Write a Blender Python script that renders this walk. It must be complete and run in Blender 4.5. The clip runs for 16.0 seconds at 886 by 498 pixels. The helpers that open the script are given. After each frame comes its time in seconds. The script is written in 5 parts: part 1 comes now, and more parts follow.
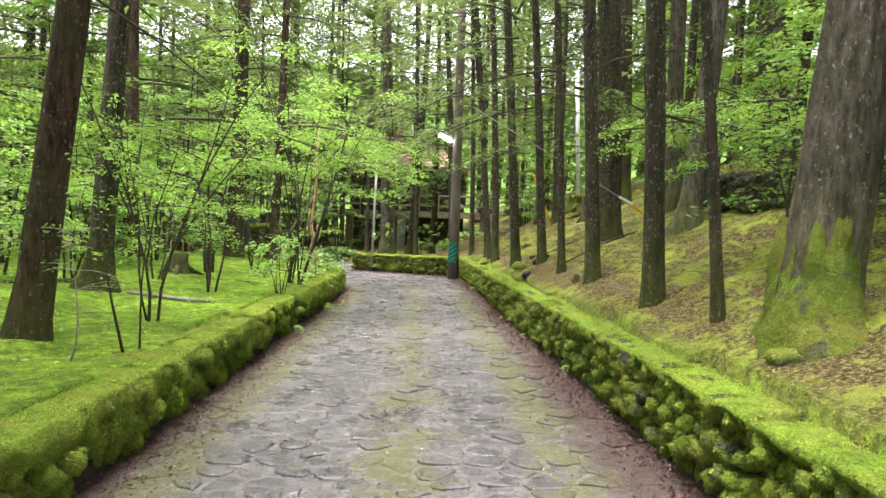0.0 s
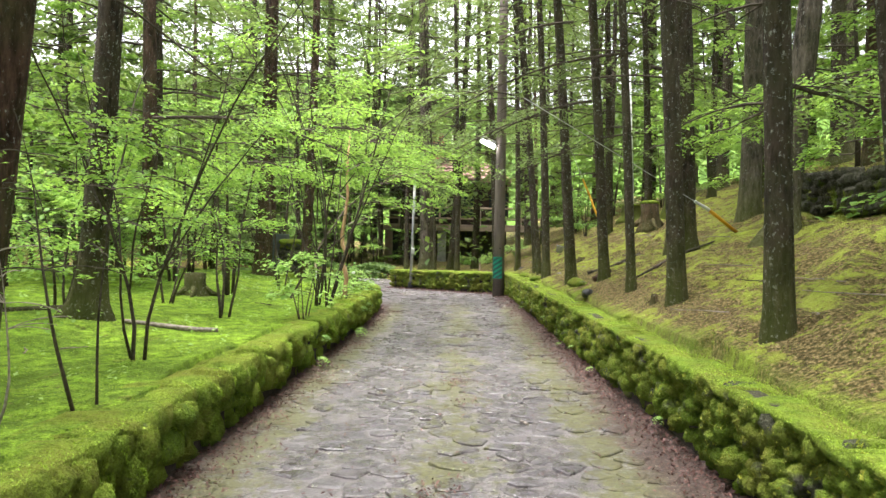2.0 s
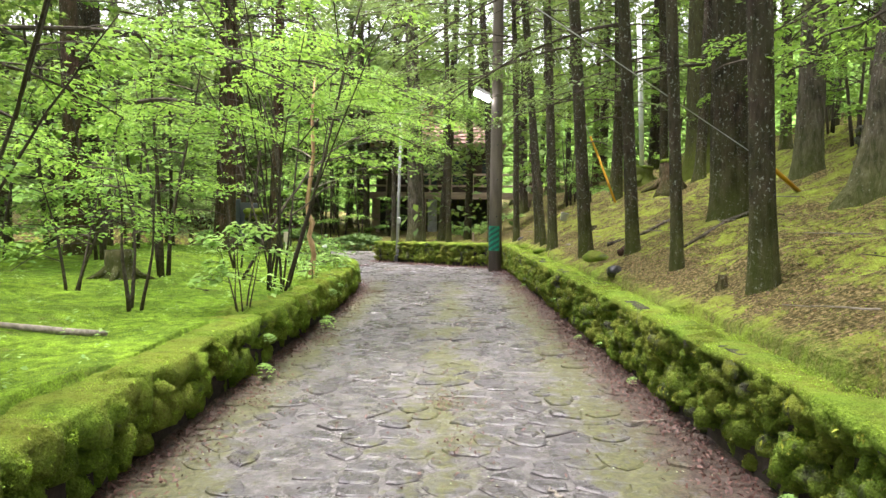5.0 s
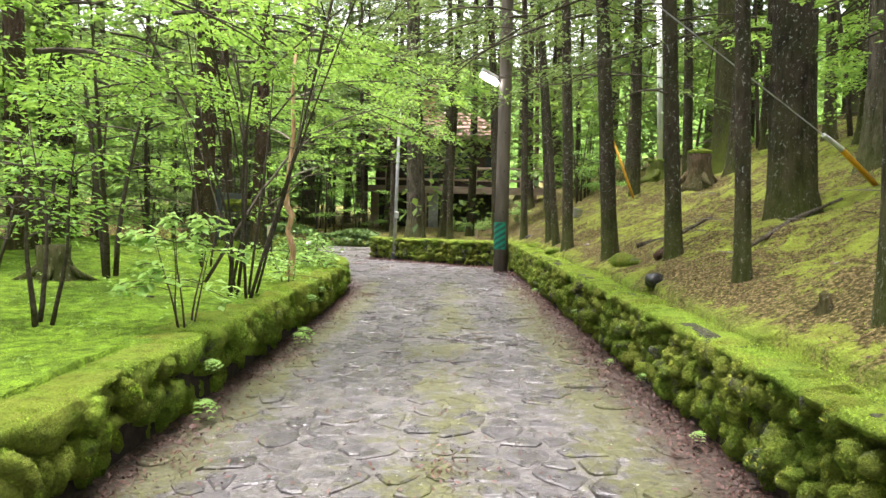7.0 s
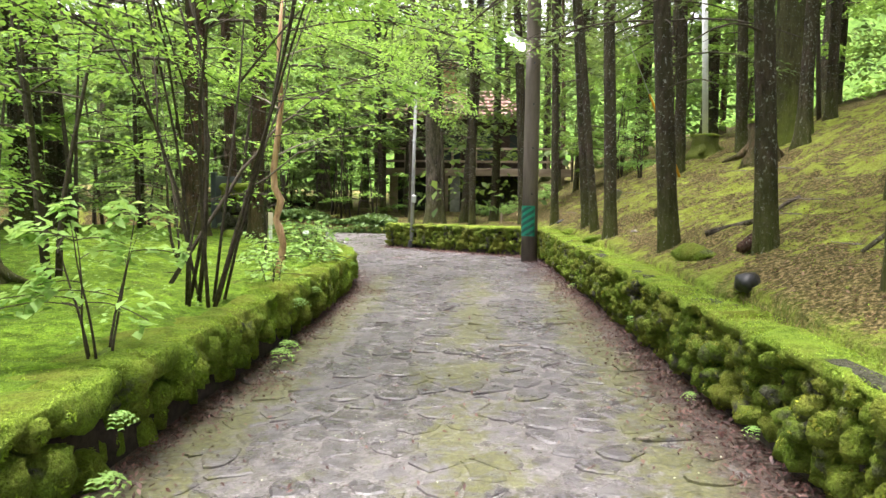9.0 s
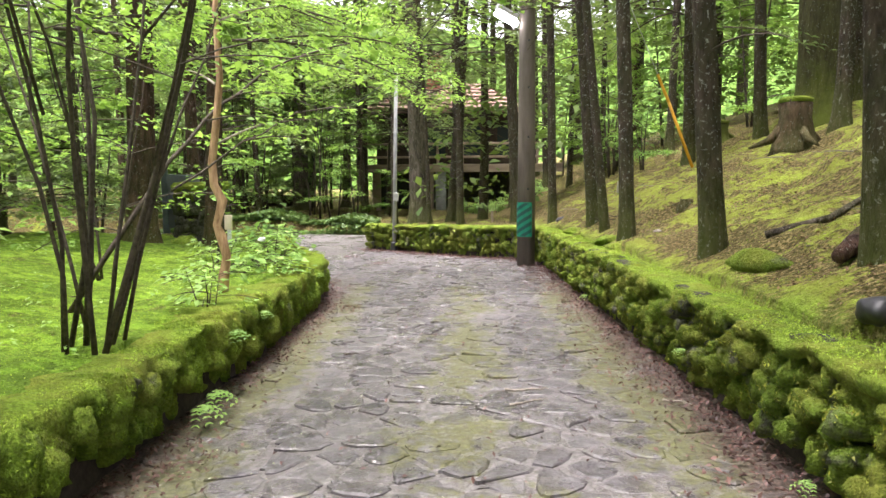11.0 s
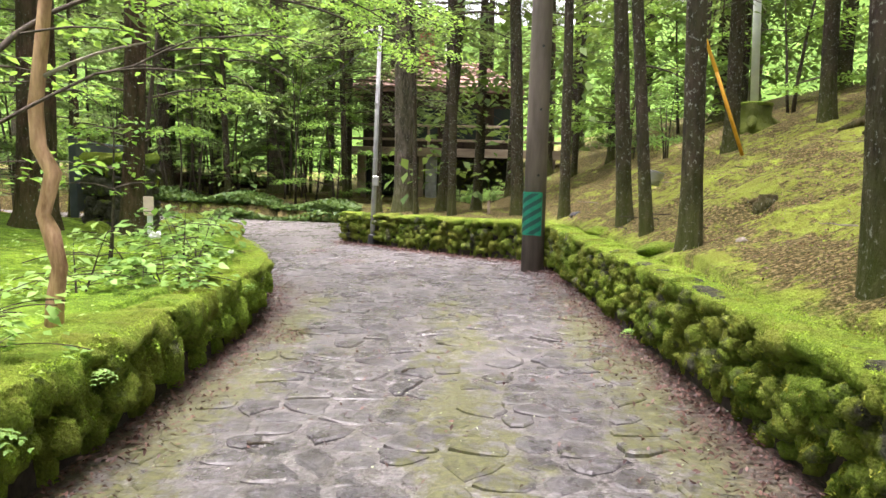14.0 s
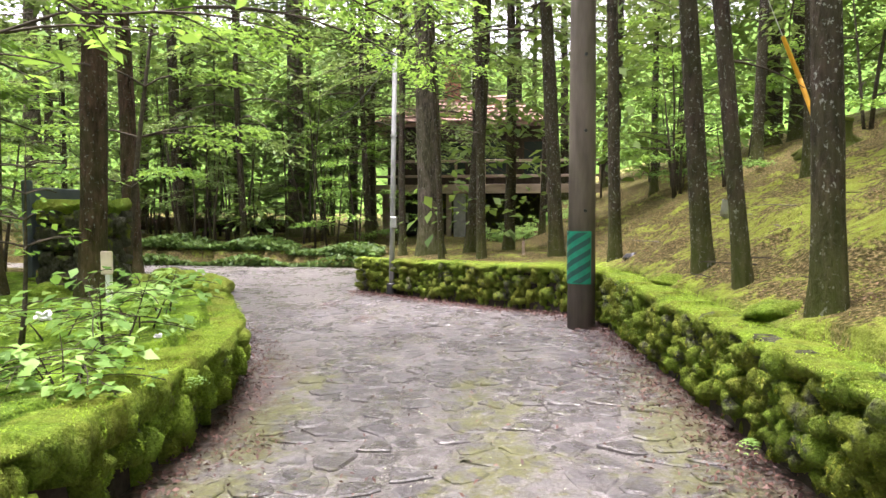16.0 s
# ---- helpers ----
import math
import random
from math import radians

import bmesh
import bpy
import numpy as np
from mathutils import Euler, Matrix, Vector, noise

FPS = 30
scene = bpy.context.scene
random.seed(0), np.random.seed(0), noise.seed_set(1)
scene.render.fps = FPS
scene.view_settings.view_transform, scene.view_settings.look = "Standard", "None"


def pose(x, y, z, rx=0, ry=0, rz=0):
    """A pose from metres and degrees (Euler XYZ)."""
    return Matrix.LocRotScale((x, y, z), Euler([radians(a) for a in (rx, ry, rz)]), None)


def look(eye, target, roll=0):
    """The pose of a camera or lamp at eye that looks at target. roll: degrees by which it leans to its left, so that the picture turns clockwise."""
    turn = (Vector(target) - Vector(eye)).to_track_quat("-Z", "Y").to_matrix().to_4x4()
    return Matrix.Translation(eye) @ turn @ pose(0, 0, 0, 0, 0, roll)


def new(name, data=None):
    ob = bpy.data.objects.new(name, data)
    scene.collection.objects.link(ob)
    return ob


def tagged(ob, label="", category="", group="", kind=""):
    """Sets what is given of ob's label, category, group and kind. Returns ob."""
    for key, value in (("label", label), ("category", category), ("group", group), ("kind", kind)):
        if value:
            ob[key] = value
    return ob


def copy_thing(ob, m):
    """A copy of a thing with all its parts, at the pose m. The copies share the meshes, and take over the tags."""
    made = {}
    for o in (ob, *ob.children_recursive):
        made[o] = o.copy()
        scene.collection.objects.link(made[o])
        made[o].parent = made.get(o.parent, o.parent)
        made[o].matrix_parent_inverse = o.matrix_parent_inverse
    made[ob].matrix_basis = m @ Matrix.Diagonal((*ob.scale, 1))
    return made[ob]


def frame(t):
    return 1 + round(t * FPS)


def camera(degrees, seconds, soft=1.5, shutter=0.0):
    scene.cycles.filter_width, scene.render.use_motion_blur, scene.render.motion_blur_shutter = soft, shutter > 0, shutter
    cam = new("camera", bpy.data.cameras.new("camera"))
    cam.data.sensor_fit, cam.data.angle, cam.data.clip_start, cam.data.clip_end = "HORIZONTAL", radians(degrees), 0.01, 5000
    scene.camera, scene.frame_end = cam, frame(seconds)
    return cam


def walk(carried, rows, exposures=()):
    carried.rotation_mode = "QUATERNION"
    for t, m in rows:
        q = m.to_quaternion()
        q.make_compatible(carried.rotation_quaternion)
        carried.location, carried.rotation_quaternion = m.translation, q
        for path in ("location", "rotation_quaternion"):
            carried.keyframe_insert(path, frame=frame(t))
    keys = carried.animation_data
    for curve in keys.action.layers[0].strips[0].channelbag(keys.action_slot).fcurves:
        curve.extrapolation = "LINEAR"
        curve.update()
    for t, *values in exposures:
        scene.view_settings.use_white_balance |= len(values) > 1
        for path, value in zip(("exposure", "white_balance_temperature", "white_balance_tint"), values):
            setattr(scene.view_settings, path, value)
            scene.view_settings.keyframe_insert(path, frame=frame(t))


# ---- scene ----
cam = camera(66.4, 16.0)
METRES, EYE, TILT, LEAN, TURN = 12.0, 1.5, -1.85, -2.0, 0.0
ROWS = [
    (0.0, 0.0, 0.0, 0.0, -0.0, 0.0, 0.0),
    (0.5, 0.0008, 0.0344, 0.0022, 2.03, -0.33, -0.19),
    (1.0, -0.0036, 0.0654, 0.0023, 1.64, -0.72, 0.36),
    (1.5, -0.0072, 0.0911, 0.0013, 2.67, 0.21, 0.3),
    (2.0, -0.0067, 0.1196, 0.0022, 3.47, 1.23, 0.76),
    (2.5, -0.009, 0.1472, -0.0006, 2.45, 0.45, 1.24),
    (3.0, -0.0117, 0.1729, 0.0005, 2.12, -0.08, 1.82),
    (3.5, -0.0099, 0.2048, -0.0003, 2.41, -0.93, 1.51),
    (4.0, -0.0113, 0.2348, -0.0006, 2.34, -1.16, 1.22),
    (4.5, -0.0113, 0.2668, 0.0022, 2.75, -1.24, 1.51),
    (7.0, -0.0161, 0.4174, 0.0044, 2.94, -1.68, 0.63),
    (7.5, -0.0184, 0.4472, 0.0035, 3.37, -3.13, 0.79),
    (8.0, -0.0166, 0.4805, 0.0054, 4.52, -3.09, 0.73),
    (10.5, -0.0265, 0.6378, 0.0061, 4.45, -2.92, 1.87),
    (11.0, -0.0285, 0.6688, 0.0078, 3.73, -3.22, 2.17),
    (11.5, -0.032, 0.7006, 0.0096, 2.83, -3.19, 1.51),
    (12.0, -0.0324, 0.7331, 0.0082, 2.7, -3.09, 1.06),
    (12.5, -0.0328, 0.7645, 0.0079, 1.67, -4.04, 1.39),
    (13.0, -0.0358, 0.7964, 0.0096, 0.03, -4.54, 1.78),
    (13.5, -0.035, 0.8296, 0.0095, 1.37, -4.3, 1.14),
    (14.0, -0.0372, 0.8627, 0.0092, 2.95, -4.28, 0.38),
    (14.5, -0.0378, 0.895, 0.0103, 2.77, -4.6, 0.99),
    (15.0, -0.0373, 0.9288, 0.0129, 2.84, -4.66, 2.03),
    (15.5, -0.0404, 0.964, 0.0147, 3.26, -3.75, 3.08),
    (16.0, -0.0393, 0.9966, 0.0151, 5.6, -1.07, 2.03),
]
walk(cam, [(t, pose(0, 0, EYE, TILT, LEAN, TURN) @ pose(METRES * x, METRES * y, METRES * z, 90 + pitch, roll, yaw)) for t, x, y, z, yaw, pitch, roll in ROWS],
     [(0.0, 2.02, 6450, 16), (8.0, 2.02, 6450, 17), (12.0, 2.14, 6450, 22), (16.0, 2.16, 6450, 23)])

# ---- light ----
world = bpy.data.worlds.new("sky")
scene.world = world
world.use_nodes = True
wn = world.node_tree
sky = wn.nodes.new("ShaderNodeTexSky")
sky.sky_type, sky.sun_disc = "NISHITA", False
sky.sun_elevation, sky.sun_rotation = radians(83), radians(252)
sky.air_density, sky.dust_density = 1.0, 4.0
cloud = wn.nodes.new("ShaderNodeHueSaturation")
cloud.inputs["Saturation"].default_value, cloud.inputs["Value"].default_value = 0.2, 1.6
wn.links.new(sky.outputs[0], cloud.inputs["Color"])
wn.links.new(cloud.outputs[0], wn.nodes["Background"].inputs[0])
wn.nodes["Background"].inputs[1].default_value = 0.135
sun = new("sun", bpy.data.lights.new("sun", "SUN"))
sun.data.energy, sun.data.angle, sun.data.color = 2.9, radians(30), (1.0, 0.97, 0.9)
sun.matrix_world = look((0, 0, 30), (3.4, 1.2, 0))


# ---- materials ----
class Mat:
    """A small builder of node materials."""

    def __init__(self, name, rough=0.8, metal=0.0, spec=0.4):
        self.m = bpy.data.materials.new(name)
        self.m.use_nodes = True
        self.t = self.m.node_tree
        self.b = self.t.nodes["Principled BSDF"]
        self.b.inputs["Roughness"].default_value = rough
        self.b.inputs["Metallic"].default_value = metal
        self.b.inputs["Specular IOR Level"].default_value = spec
        self.where = self.t.nodes.new("ShaderNodeTexCoord").outputs["Object"]

    def link(self, a, b):
        self.t.links.new(a, b)

    def scaled(self, s):
        n = self.t.nodes.new("ShaderNodeMapping")
        n.inputs["Scale"].default_value = s
        self.link(self.where, n.inputs["Vector"])
        return n.outputs[0]

    def noise(self, scale, detail=4, stretch=None, rough=0.6):
        n = self.t.nodes.new("ShaderNodeTexNoise")
        n.inputs["Scale"].default_value, n.inputs["Detail"].default_value = scale, detail
        n.inputs["Roughness"].default_value = rough
        self.link(self.scaled(stretch) if stretch else self.where, n.inputs["Vector"])
        return n.outputs["Fac"]

    def cells(self, scale, stretch=None, feature="F1"):
        n = self.t.nodes.new("ShaderNodeTexVoronoi")
        n.feature = feature
        n.inputs["Scale"].default_value = scale
        self.link(self.scaled(stretch) if stretch else self.where, n.inputs["Vector"])
        return n.outputs["Distance"]

    def ramp(self, fac, *stops):
        n = self.t.nodes.new("ShaderNodeValToRGB")
        e = n.color_ramp.elements
        while len(e) < len(stops):
            e.new(0.5)
        for el, (p, c) in zip(e, stops):
            el.position = p
            el.color = (c, c, c, 1) if isinstance(c, (int, float)) else (*c, 1)
        self.link(fac, n.inputs[0])
        return n.outputs[0]

    def mix(self, fac, a, b, mode="MIX"):
        n = self.t.nodes.new("ShaderNodeMix")
        n.data_type, n.blend_type = "RGBA", mode
        for value, i in ((fac, 0), (a, 6), (b, 7)):
            if isinstance(value, (int, float)):
                n.inputs[i].default_value = value if i == 0 else (value, value, value, 1)
            elif isinstance(value, tuple):
                n.inputs[i].default_value = (*value, 1)
            else:
                self.link(value, n.inputs[i])
        return n.outputs[2]

    def calc(self, op, a, b=0.0):
        n = self.t.nodes.new("ShaderNodeMath")
        n.operation = op
        for value, i in ((a, 0), (b, 1)):
            if isinstance(value, (int, float)):
                n.inputs[i].default_value = value
            else:
                self.link(value, n.inputs[i])
        return n.outputs[0]

    def axis(self, i):
        n = self.t.nodes.new("ShaderNodeSeparateXYZ")
        self.link(self.where, n.inputs[0])
        return n.outputs[i]

    def piece_random(self):
        return self.t.nodes.new("ShaderNodeObjectInfo").outputs["Random"]

    def island_random(self):
        return self.t.nodes.new("ShaderNodeNewGeometry").outputs["Random Per Island"]

    def bump(self, height, strength=0.5, distance=0.02):
        n = self.t.nodes.new("ShaderNodeBump")
        n.inputs["Strength"].default_value, n.inputs["Distance"].default_value = strength, distance
        self.link(height, n.inputs["Height"])
        if self.b.inputs["Normal"].is_linked:
            self.link(self.b.inputs["Normal"].links[0].from_socket, n.inputs["Normal"])
        self.link(n.outputs[0], self.b.inputs["Normal"])

    def paint(self, colour):
        if isinstance(colour, tuple):
            self.b.inputs["Base Color"].default_value = (*colour, 1)
        else:
            self.link(colour, self.b.inputs["Base Color"])
        return self

    def rough(self, value):
        self.link(value, self.b.inputs["Roughness"])


def world_where(mat):
    """Object coordinates of pieces differ; their place in the world keeps large stains continuous."""
    mat.where = mat.t.nodes.new("ShaderNodeNewGeometry").outputs["Position"]


MOSS_A, MOSS_B, MOSS_C = (0.14, 0.26, 0.024), (0.31, 0.49, 0.046), (0.1, 0.17, 0.022)


def moss_colour(m):
    # broad and mid tone swings also paint canopy light patches and shaded hollows
    big = m.ramp(m.noise(0.8, 3), (0.3, MOSS_A), (0.7, MOSS_B))
    mid = m.ramp(m.noise(9, 4, rough=0.65), (0.36, 0.5), (0.6, 1.25))
    fine = m.ramp(m.noise(70, 3), (0.36, 0.7), (0.62, 1.25))
    return m.mix(1.0, m.mix(1.0, big, mid, "MULTIPLY"), fine, "MULTIPLY")


def moss_ground_material():
    m = Mat("moss_ground", 0.95, spec=0.15)
    moss = m.mix(m.ramp(m.noise(3.2, 4), (0.42, 0.0), (0.62, 0.75)), moss_colour(m), MOSS_C)
    litter = m.ramp(m.noise(38, 4), (0.38, (0.028, 0.018, 0.01)), (0.5, (0.105, 0.07, 0.036)), (0.64, (0.31, 0.225, 0.12)))
    # the hillside is strewn with needles; the level bed carries closed moss
    side = m.calc("ADD", m.axis(0), m.calc("MULTIPLY", m.axis(1), 0.058))
    hill = m.ramp(m.calc("MULTIPLY", m.calc("SUBTRACT", side, 1.7), 0.5), (0.05, 0.0), (0.2, 1.0))
    patch = m.calc("ADD", m.calc("MULTIPLY", m.noise(1.7, 6, rough=0.75), 0.65), m.calc("MULTIPLY", m.noise(11.0, 4, rough=0.7), 0.35))
    strip = m.ramp(m.calc("MULTIPLY", m.calc("SUBTRACT", side, 2.1), 0.8), (0.0, 0.0), (0.12, 0.07), (0.3, 0.055), (0.5, 0.0))
    patch = m.calc("ADD", patch, strip)
    beyond = m.ramp(m.calc("MULTIPLY", m.axis(1), 0.02), (0.41, 0.0), (0.47, 1.0))
    patch = m.calc("ADD", patch, m.calc("MULTIPLY", beyond, 0.05))
    hill = m.calc("MAXIMUM", hill, beyond)
    bare_hill = m.ramp(patch, (0.465, 0.0), (0.53, 0.88))
    bare_bed = m.ramp(patch, (0.55, 0.0), (0.64, 0.6))
    bare = m.mix(hill, bare_bed, bare_hill)
    olive = m.mix(hill, moss, m.mix(0.45, moss, (0.36, 0.32, 0.075)))
    m.paint(m.mix(bare, olive, litter))
    m.bump(m.noise(9, 5, rough=0.7), 1.0, 0.14)
    m.bump(m.noise(60, 3), 1.0, 0.03)
    return m.m


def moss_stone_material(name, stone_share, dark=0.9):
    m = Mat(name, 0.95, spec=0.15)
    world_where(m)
    # dark deepens the moss; for the right wall it carries painted shade
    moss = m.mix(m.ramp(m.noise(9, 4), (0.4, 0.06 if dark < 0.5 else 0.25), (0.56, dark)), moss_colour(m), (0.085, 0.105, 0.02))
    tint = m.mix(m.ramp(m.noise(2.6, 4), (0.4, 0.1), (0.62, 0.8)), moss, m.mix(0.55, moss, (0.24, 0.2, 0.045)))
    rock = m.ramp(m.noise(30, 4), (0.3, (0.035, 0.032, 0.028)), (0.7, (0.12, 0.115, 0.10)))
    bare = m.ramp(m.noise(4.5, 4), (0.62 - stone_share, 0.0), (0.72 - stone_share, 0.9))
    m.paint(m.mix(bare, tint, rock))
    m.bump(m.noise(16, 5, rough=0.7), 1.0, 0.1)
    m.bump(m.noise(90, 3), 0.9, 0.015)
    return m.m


def road_material(name, mortar):
    m = Mat(name, 0.4, spec=0.5)
    world_where(m)
    grain = m.noise(45, 5)
    wet = m.ramp(m.noise(1.3, 5, rough=0.7), (0.4, 0.0), (0.58, 1.0))
    if mortar:
        base = m.ramp(grain, (0.36, (0.08, 0.073, 0.073)), (0.64, (0.205, 0.19, 0.189)))
        base = m.mix(m.ramp(m.noise(7, 5, rough=0.75), (0.46, 0.0), (0.6, 0.6)), base, (0.075, 0.066, 0.062))
    else:
        dark = m.ramp(grain, (0.34, (0.022, 0.02, 0.022)), (0.66, (0.11, 0.101, 0.109)))
        base = m.mix(m.calc("MULTIPLY", m.piece_random(), 0.5), dark, (0.125, 0.116, 0.121))
        base = m.mix(m.ramp(m.noise(5, 5, rough=0.75), (0.47, 0.0), (0.6, 0.55)), base, (0.065, 0.057, 0.05))
        base = m.mix(m.ramp(m.noise(2.1, 5, rough=0.7), (0.47, 0.0), (0.64, 0.55)), base, (0.165, 0.152, 0.154))
    blot = m.calc("ADD", m.calc("MULTIPLY", m.noise(1.6, 6, rough=0.75), 0.55), m.calc("MULTIPLY", m.noise(12, 5, rough=0.7), 0.45))
    across = m.calc("ADD", m.axis(0), m.calc("MULTIPLY", m.axis(1), 0.028))
    straight = m.ramp(m.calc("MULTIPLY", m.axis(1), 0.04), (0.64, 1.0), (0.76, 0.0))
    # a mossy crown between the wheel tracks and mossy margins
    crown = m.ramp(m.calc("ABSOLUTE", m.calc("ADD", across, 0.12)), (0.0, 0.14), (0.5, 0.0))
    margin = m.ramp(m.calc("MULTIPLY", m.calc("ABSOLUTE", m.calc("ADD", across, 0.3)), 0.5), (0.42, 0.0), (0.6, 0.15))
    mossy = m.ramp(m.calc("ADD", blot, m.calc("MULTIPLY", m.calc("ADD", crown, margin), straight)), (0.56, 0.0), (0.64, 0.75))
    olive = m.ramp(m.noise(30, 3), (0.3, (0.045, 0.047, 0.014)), (0.7, (0.125, 0.13, 0.03)))
    edge = m.ramp(m.calc("ADD", m.calc("MULTIPLY", m.calc("ABSOLUTE", m.calc("ADD", across, 0.3)), 0.5), m.calc("MULTIPLY", m.noise(6, 4), 0.3)), (0.81, 0.0), (0.92, 0.92))
    edge = m.calc("MULTIPLY", edge, straight)
    dirt = m.ramp(m.noise(60, 5, rough=0.75), (0.38, (0.018, 0.012, 0.009)), (0.52, (0.055, 0.034, 0.028)), (0.66, (0.14, 0.09, 0.073)))
    m.paint(m.mix(edge, m.mix(mossy, base, olive), dirt))
    shine = m.mix(wet, m.ramp(m.noise(9, 4), (0.38, 0.34), (0.62, 0.58)), m.ramp(m.noise(9, 4), (0.38, 0.08), (0.62, 0.32)))
    m.rough(m.mix(m.calc("MAXIMUM", mossy, edge), shine, 0.85))
    m.bump(m.noise(6, 4, rough=0.5), 0.6, 0.06)
    m.bump(m.noise(22, 4, rough=0.6), 0.6, 0.012)
    m.bump(grain, 0.6, 0.01)
    return m.m


def bark_material(name, dark, light, lichen, moss=0.25):
    m = Mat(name, 0.92, spec=0.2)
    plates = m.calc("ADD", m.calc("MULTIPLY", m.noise(26, 5, (1, 1, 0.22), 0.7), 0.6), m.calc("MULTIPLY", m.noise(9, 3, (1, 1, 0.3)), 0.4))
    col = m.ramp(plates, (0.4, dark), (0.6, light))
    col = m.mix(m.ramp(m.noise(2.2, 4), (0.42, 0.0), (0.6, 0.45)), col, (0.055, 0.06, 0.025))
    spots = m.ramp(m.noise(34, 5, (1, 1, 0.7), 0.75), (lichen, 0.0), (lichen + 0.035, 0.8))
    spots = m.calc("MULTIPLY", spots, m.ramp(m.noise(3.0, 3), (0.36, 0.3), (0.56, 1.0)))
    col = m.mix(spots, col, (0.34, 0.35, 0.32))
    low = m.ramp(m.calc("ADD", m.calc("MULTIPLY", m.axis(2), 0.45), m.calc("MULTIPLY", m.noise(5, 4), 0.6)), (0.28, moss), (0.75, 0.0))
    m.paint(m.mix(low, col, (0.11, 0.14, 0.02)))
    m.bump(plates, 1.0, 0.09)
    m.bump(m.noise(60, 3), 0.5, 0.01)
    return m.m


def leaf_material(name, a, b, glow=0.45):
    m = Mat(name, 0.5, spec=0.3)
    col = m.mix(m.island_random(), a, b)
    m.paint(col)
    n = m.t.nodes
    tr = n.new("ShaderNodeBsdfTranslucent")
    mx = n.new("ShaderNodeMixShader")
    mx.inputs[0].default_value = glow
    m.link(m.mix(0.5, col, (b[0] * 1.5, b[1] * 1.3, b[2])), tr.inputs[0])
    m.link(m.b.outputs[0], mx.inputs[1])
    m.link(tr.outputs[0], mx.inputs[2])
    m.link(mx.outputs[0], n["Material Output"].inputs[0])
    return m.m


def plain_material(name, a, b, rough=0.7, metal=0.0, scale=12, stretch=None, bump=0.2, spec=0.4):
    m = Mat(name, rough, metal, spec)
    f = m.noise(scale, 4, stretch)
    m.paint(m.ramp(f, (0.3, a), (0.7, b)))
    m.bump(f, bump, 0.01)
    return m.m


M_GROUND = moss_ground_material()
# wall-front stone: bare rock and darker moss also stand for hollow shade
M_STONE_SHADED = moss_stone_material("mossy_stone_shaded", 0.06, 0.6)
M_STONE_L = moss_stone_material("mossy_stone_green", 0.0, 0.4)
M_CAP = moss_stone_material("moss_cap", -0.06, 0.4)
M_SKIRT = moss_stone_material("root_moss", 0.03, 0.8)
M_ROCKWALL = moss_stone_material("dark_rock", 0.27)
M_FLAG = road_material("flagstone", False)
M_MORTAR = road_material("mortar", True)
M_CONIFER = bark_material("conifer_bark", (0.014, 0.010, 0.008), (0.075, 0.054, 0.041), 0.585, 0.4)
M_GREYBARK = bark_material("grey_bark", (0.03, 0.024, 0.019), (0.17, 0.14, 0.115), 0.6, 0.5)
M_REDBARK = bark_material("red_bark", (0.022, 0.012, 0.009), (0.115, 0.066, 0.05), 0.605)
M_MOSSBARK = bark_material("mossy_bark", (0.025, 0.022, 0.01), (0.08, 0.075, 0.03), 0.62, 0.9)
M_TWIG = plain_material("dark_twig", (0.02, 0.016, 0.01), (0.08, 0.062, 0.044), 0.9, scale=30)
M_DEADTWIG = plain_material("dead_twig", (0.12, 0.1, 0.08), (0.32, 0.28, 0.24), 0.9, scale=30)
M_PEELED = plain_material("peeled_trunk", (0.17, 0.08, 0.04), (0.62, 0.4, 0.25), 0.75, scale=20, stretch=(1, 1, 0.2))
M_LEAF = leaf_material("maple_leaf", (0.085, 0.205, 0.03), (0.225, 0.39, 0.075), 0.5)
M_LEAF_COOL = leaf_material("shrub_leaf", (0.09, 0.2, 0.035), (0.18, 0.33, 0.08), 0.45)
M_NEEDLE = leaf_material("needle_spray", (0.055, 0.105, 0.038), (0.155, 0.235, 0.07), 0.4)
M_FARLEAF = leaf_material("far_leaf", (0.06, 0.12, 0.034), (0.18, 0.28, 0.065), 0.47)
M_IVY = leaf_material("ivy_leaf", (0.045, 0.1, 0.024), (0.12, 0.2, 0.05), 0.3)
M_FERN = leaf_material("fern_leaf", (0.18, 0.34, 0.08), (0.34, 0.53, 0.17), 0.45)
M_CONCRETE = plain_material("pole_concrete", (0.07, 0.056, 0.047), (0.145, 0.118, 0.099), 0.85, scale=9, stretch=(1, 1, 0.15))
M_GREEN = plain_material("green_sign", (0.0, 0.16, 0.10), (0.005, 0.22, 0.14), 0.45)
M_DARKGREEN = plain_material("dark_green_stripe", (0.01, 0.055, 0.05), (0.015, 0.075, 0.06), 0.5)
M_WHITE = plain_material("white_paint", (0.6, 0.61, 0.64), (0.78, 0.78, 0.8), 0.5, scale=6)
M_GREYPAINT = plain_material("pale_grey_paint", (0.22, 0.22, 0.235), (0.36, 0.36, 0.375), 0.5, scale=6)
M_GREYMETAL = plain_material("grey_metal", (0.3, 0.3, 0.31), (0.45, 0.45, 0.46), 0.45, 0.6, scale=6)
M_BLACK = plain_material("black_rubber", (0.012, 0.012, 0.014), (0.03, 0.03, 0.034), 0.45)
M_YELLOW = plain_material("yellow_guard", (0.55, 0.26, 0.01), (0.7, 0.36, 0.03), 0.5)
M_ROOF = plain_material("red_roof", (0.085, 0.05, 0.04), (0.36, 0.22, 0.18), 0.85, scale=3)
M_BRICK = plain_material("chimney_brick", (0.2, 0.085, 0.06), (0.32, 0.15, 0.11), 0.85, scale=8)
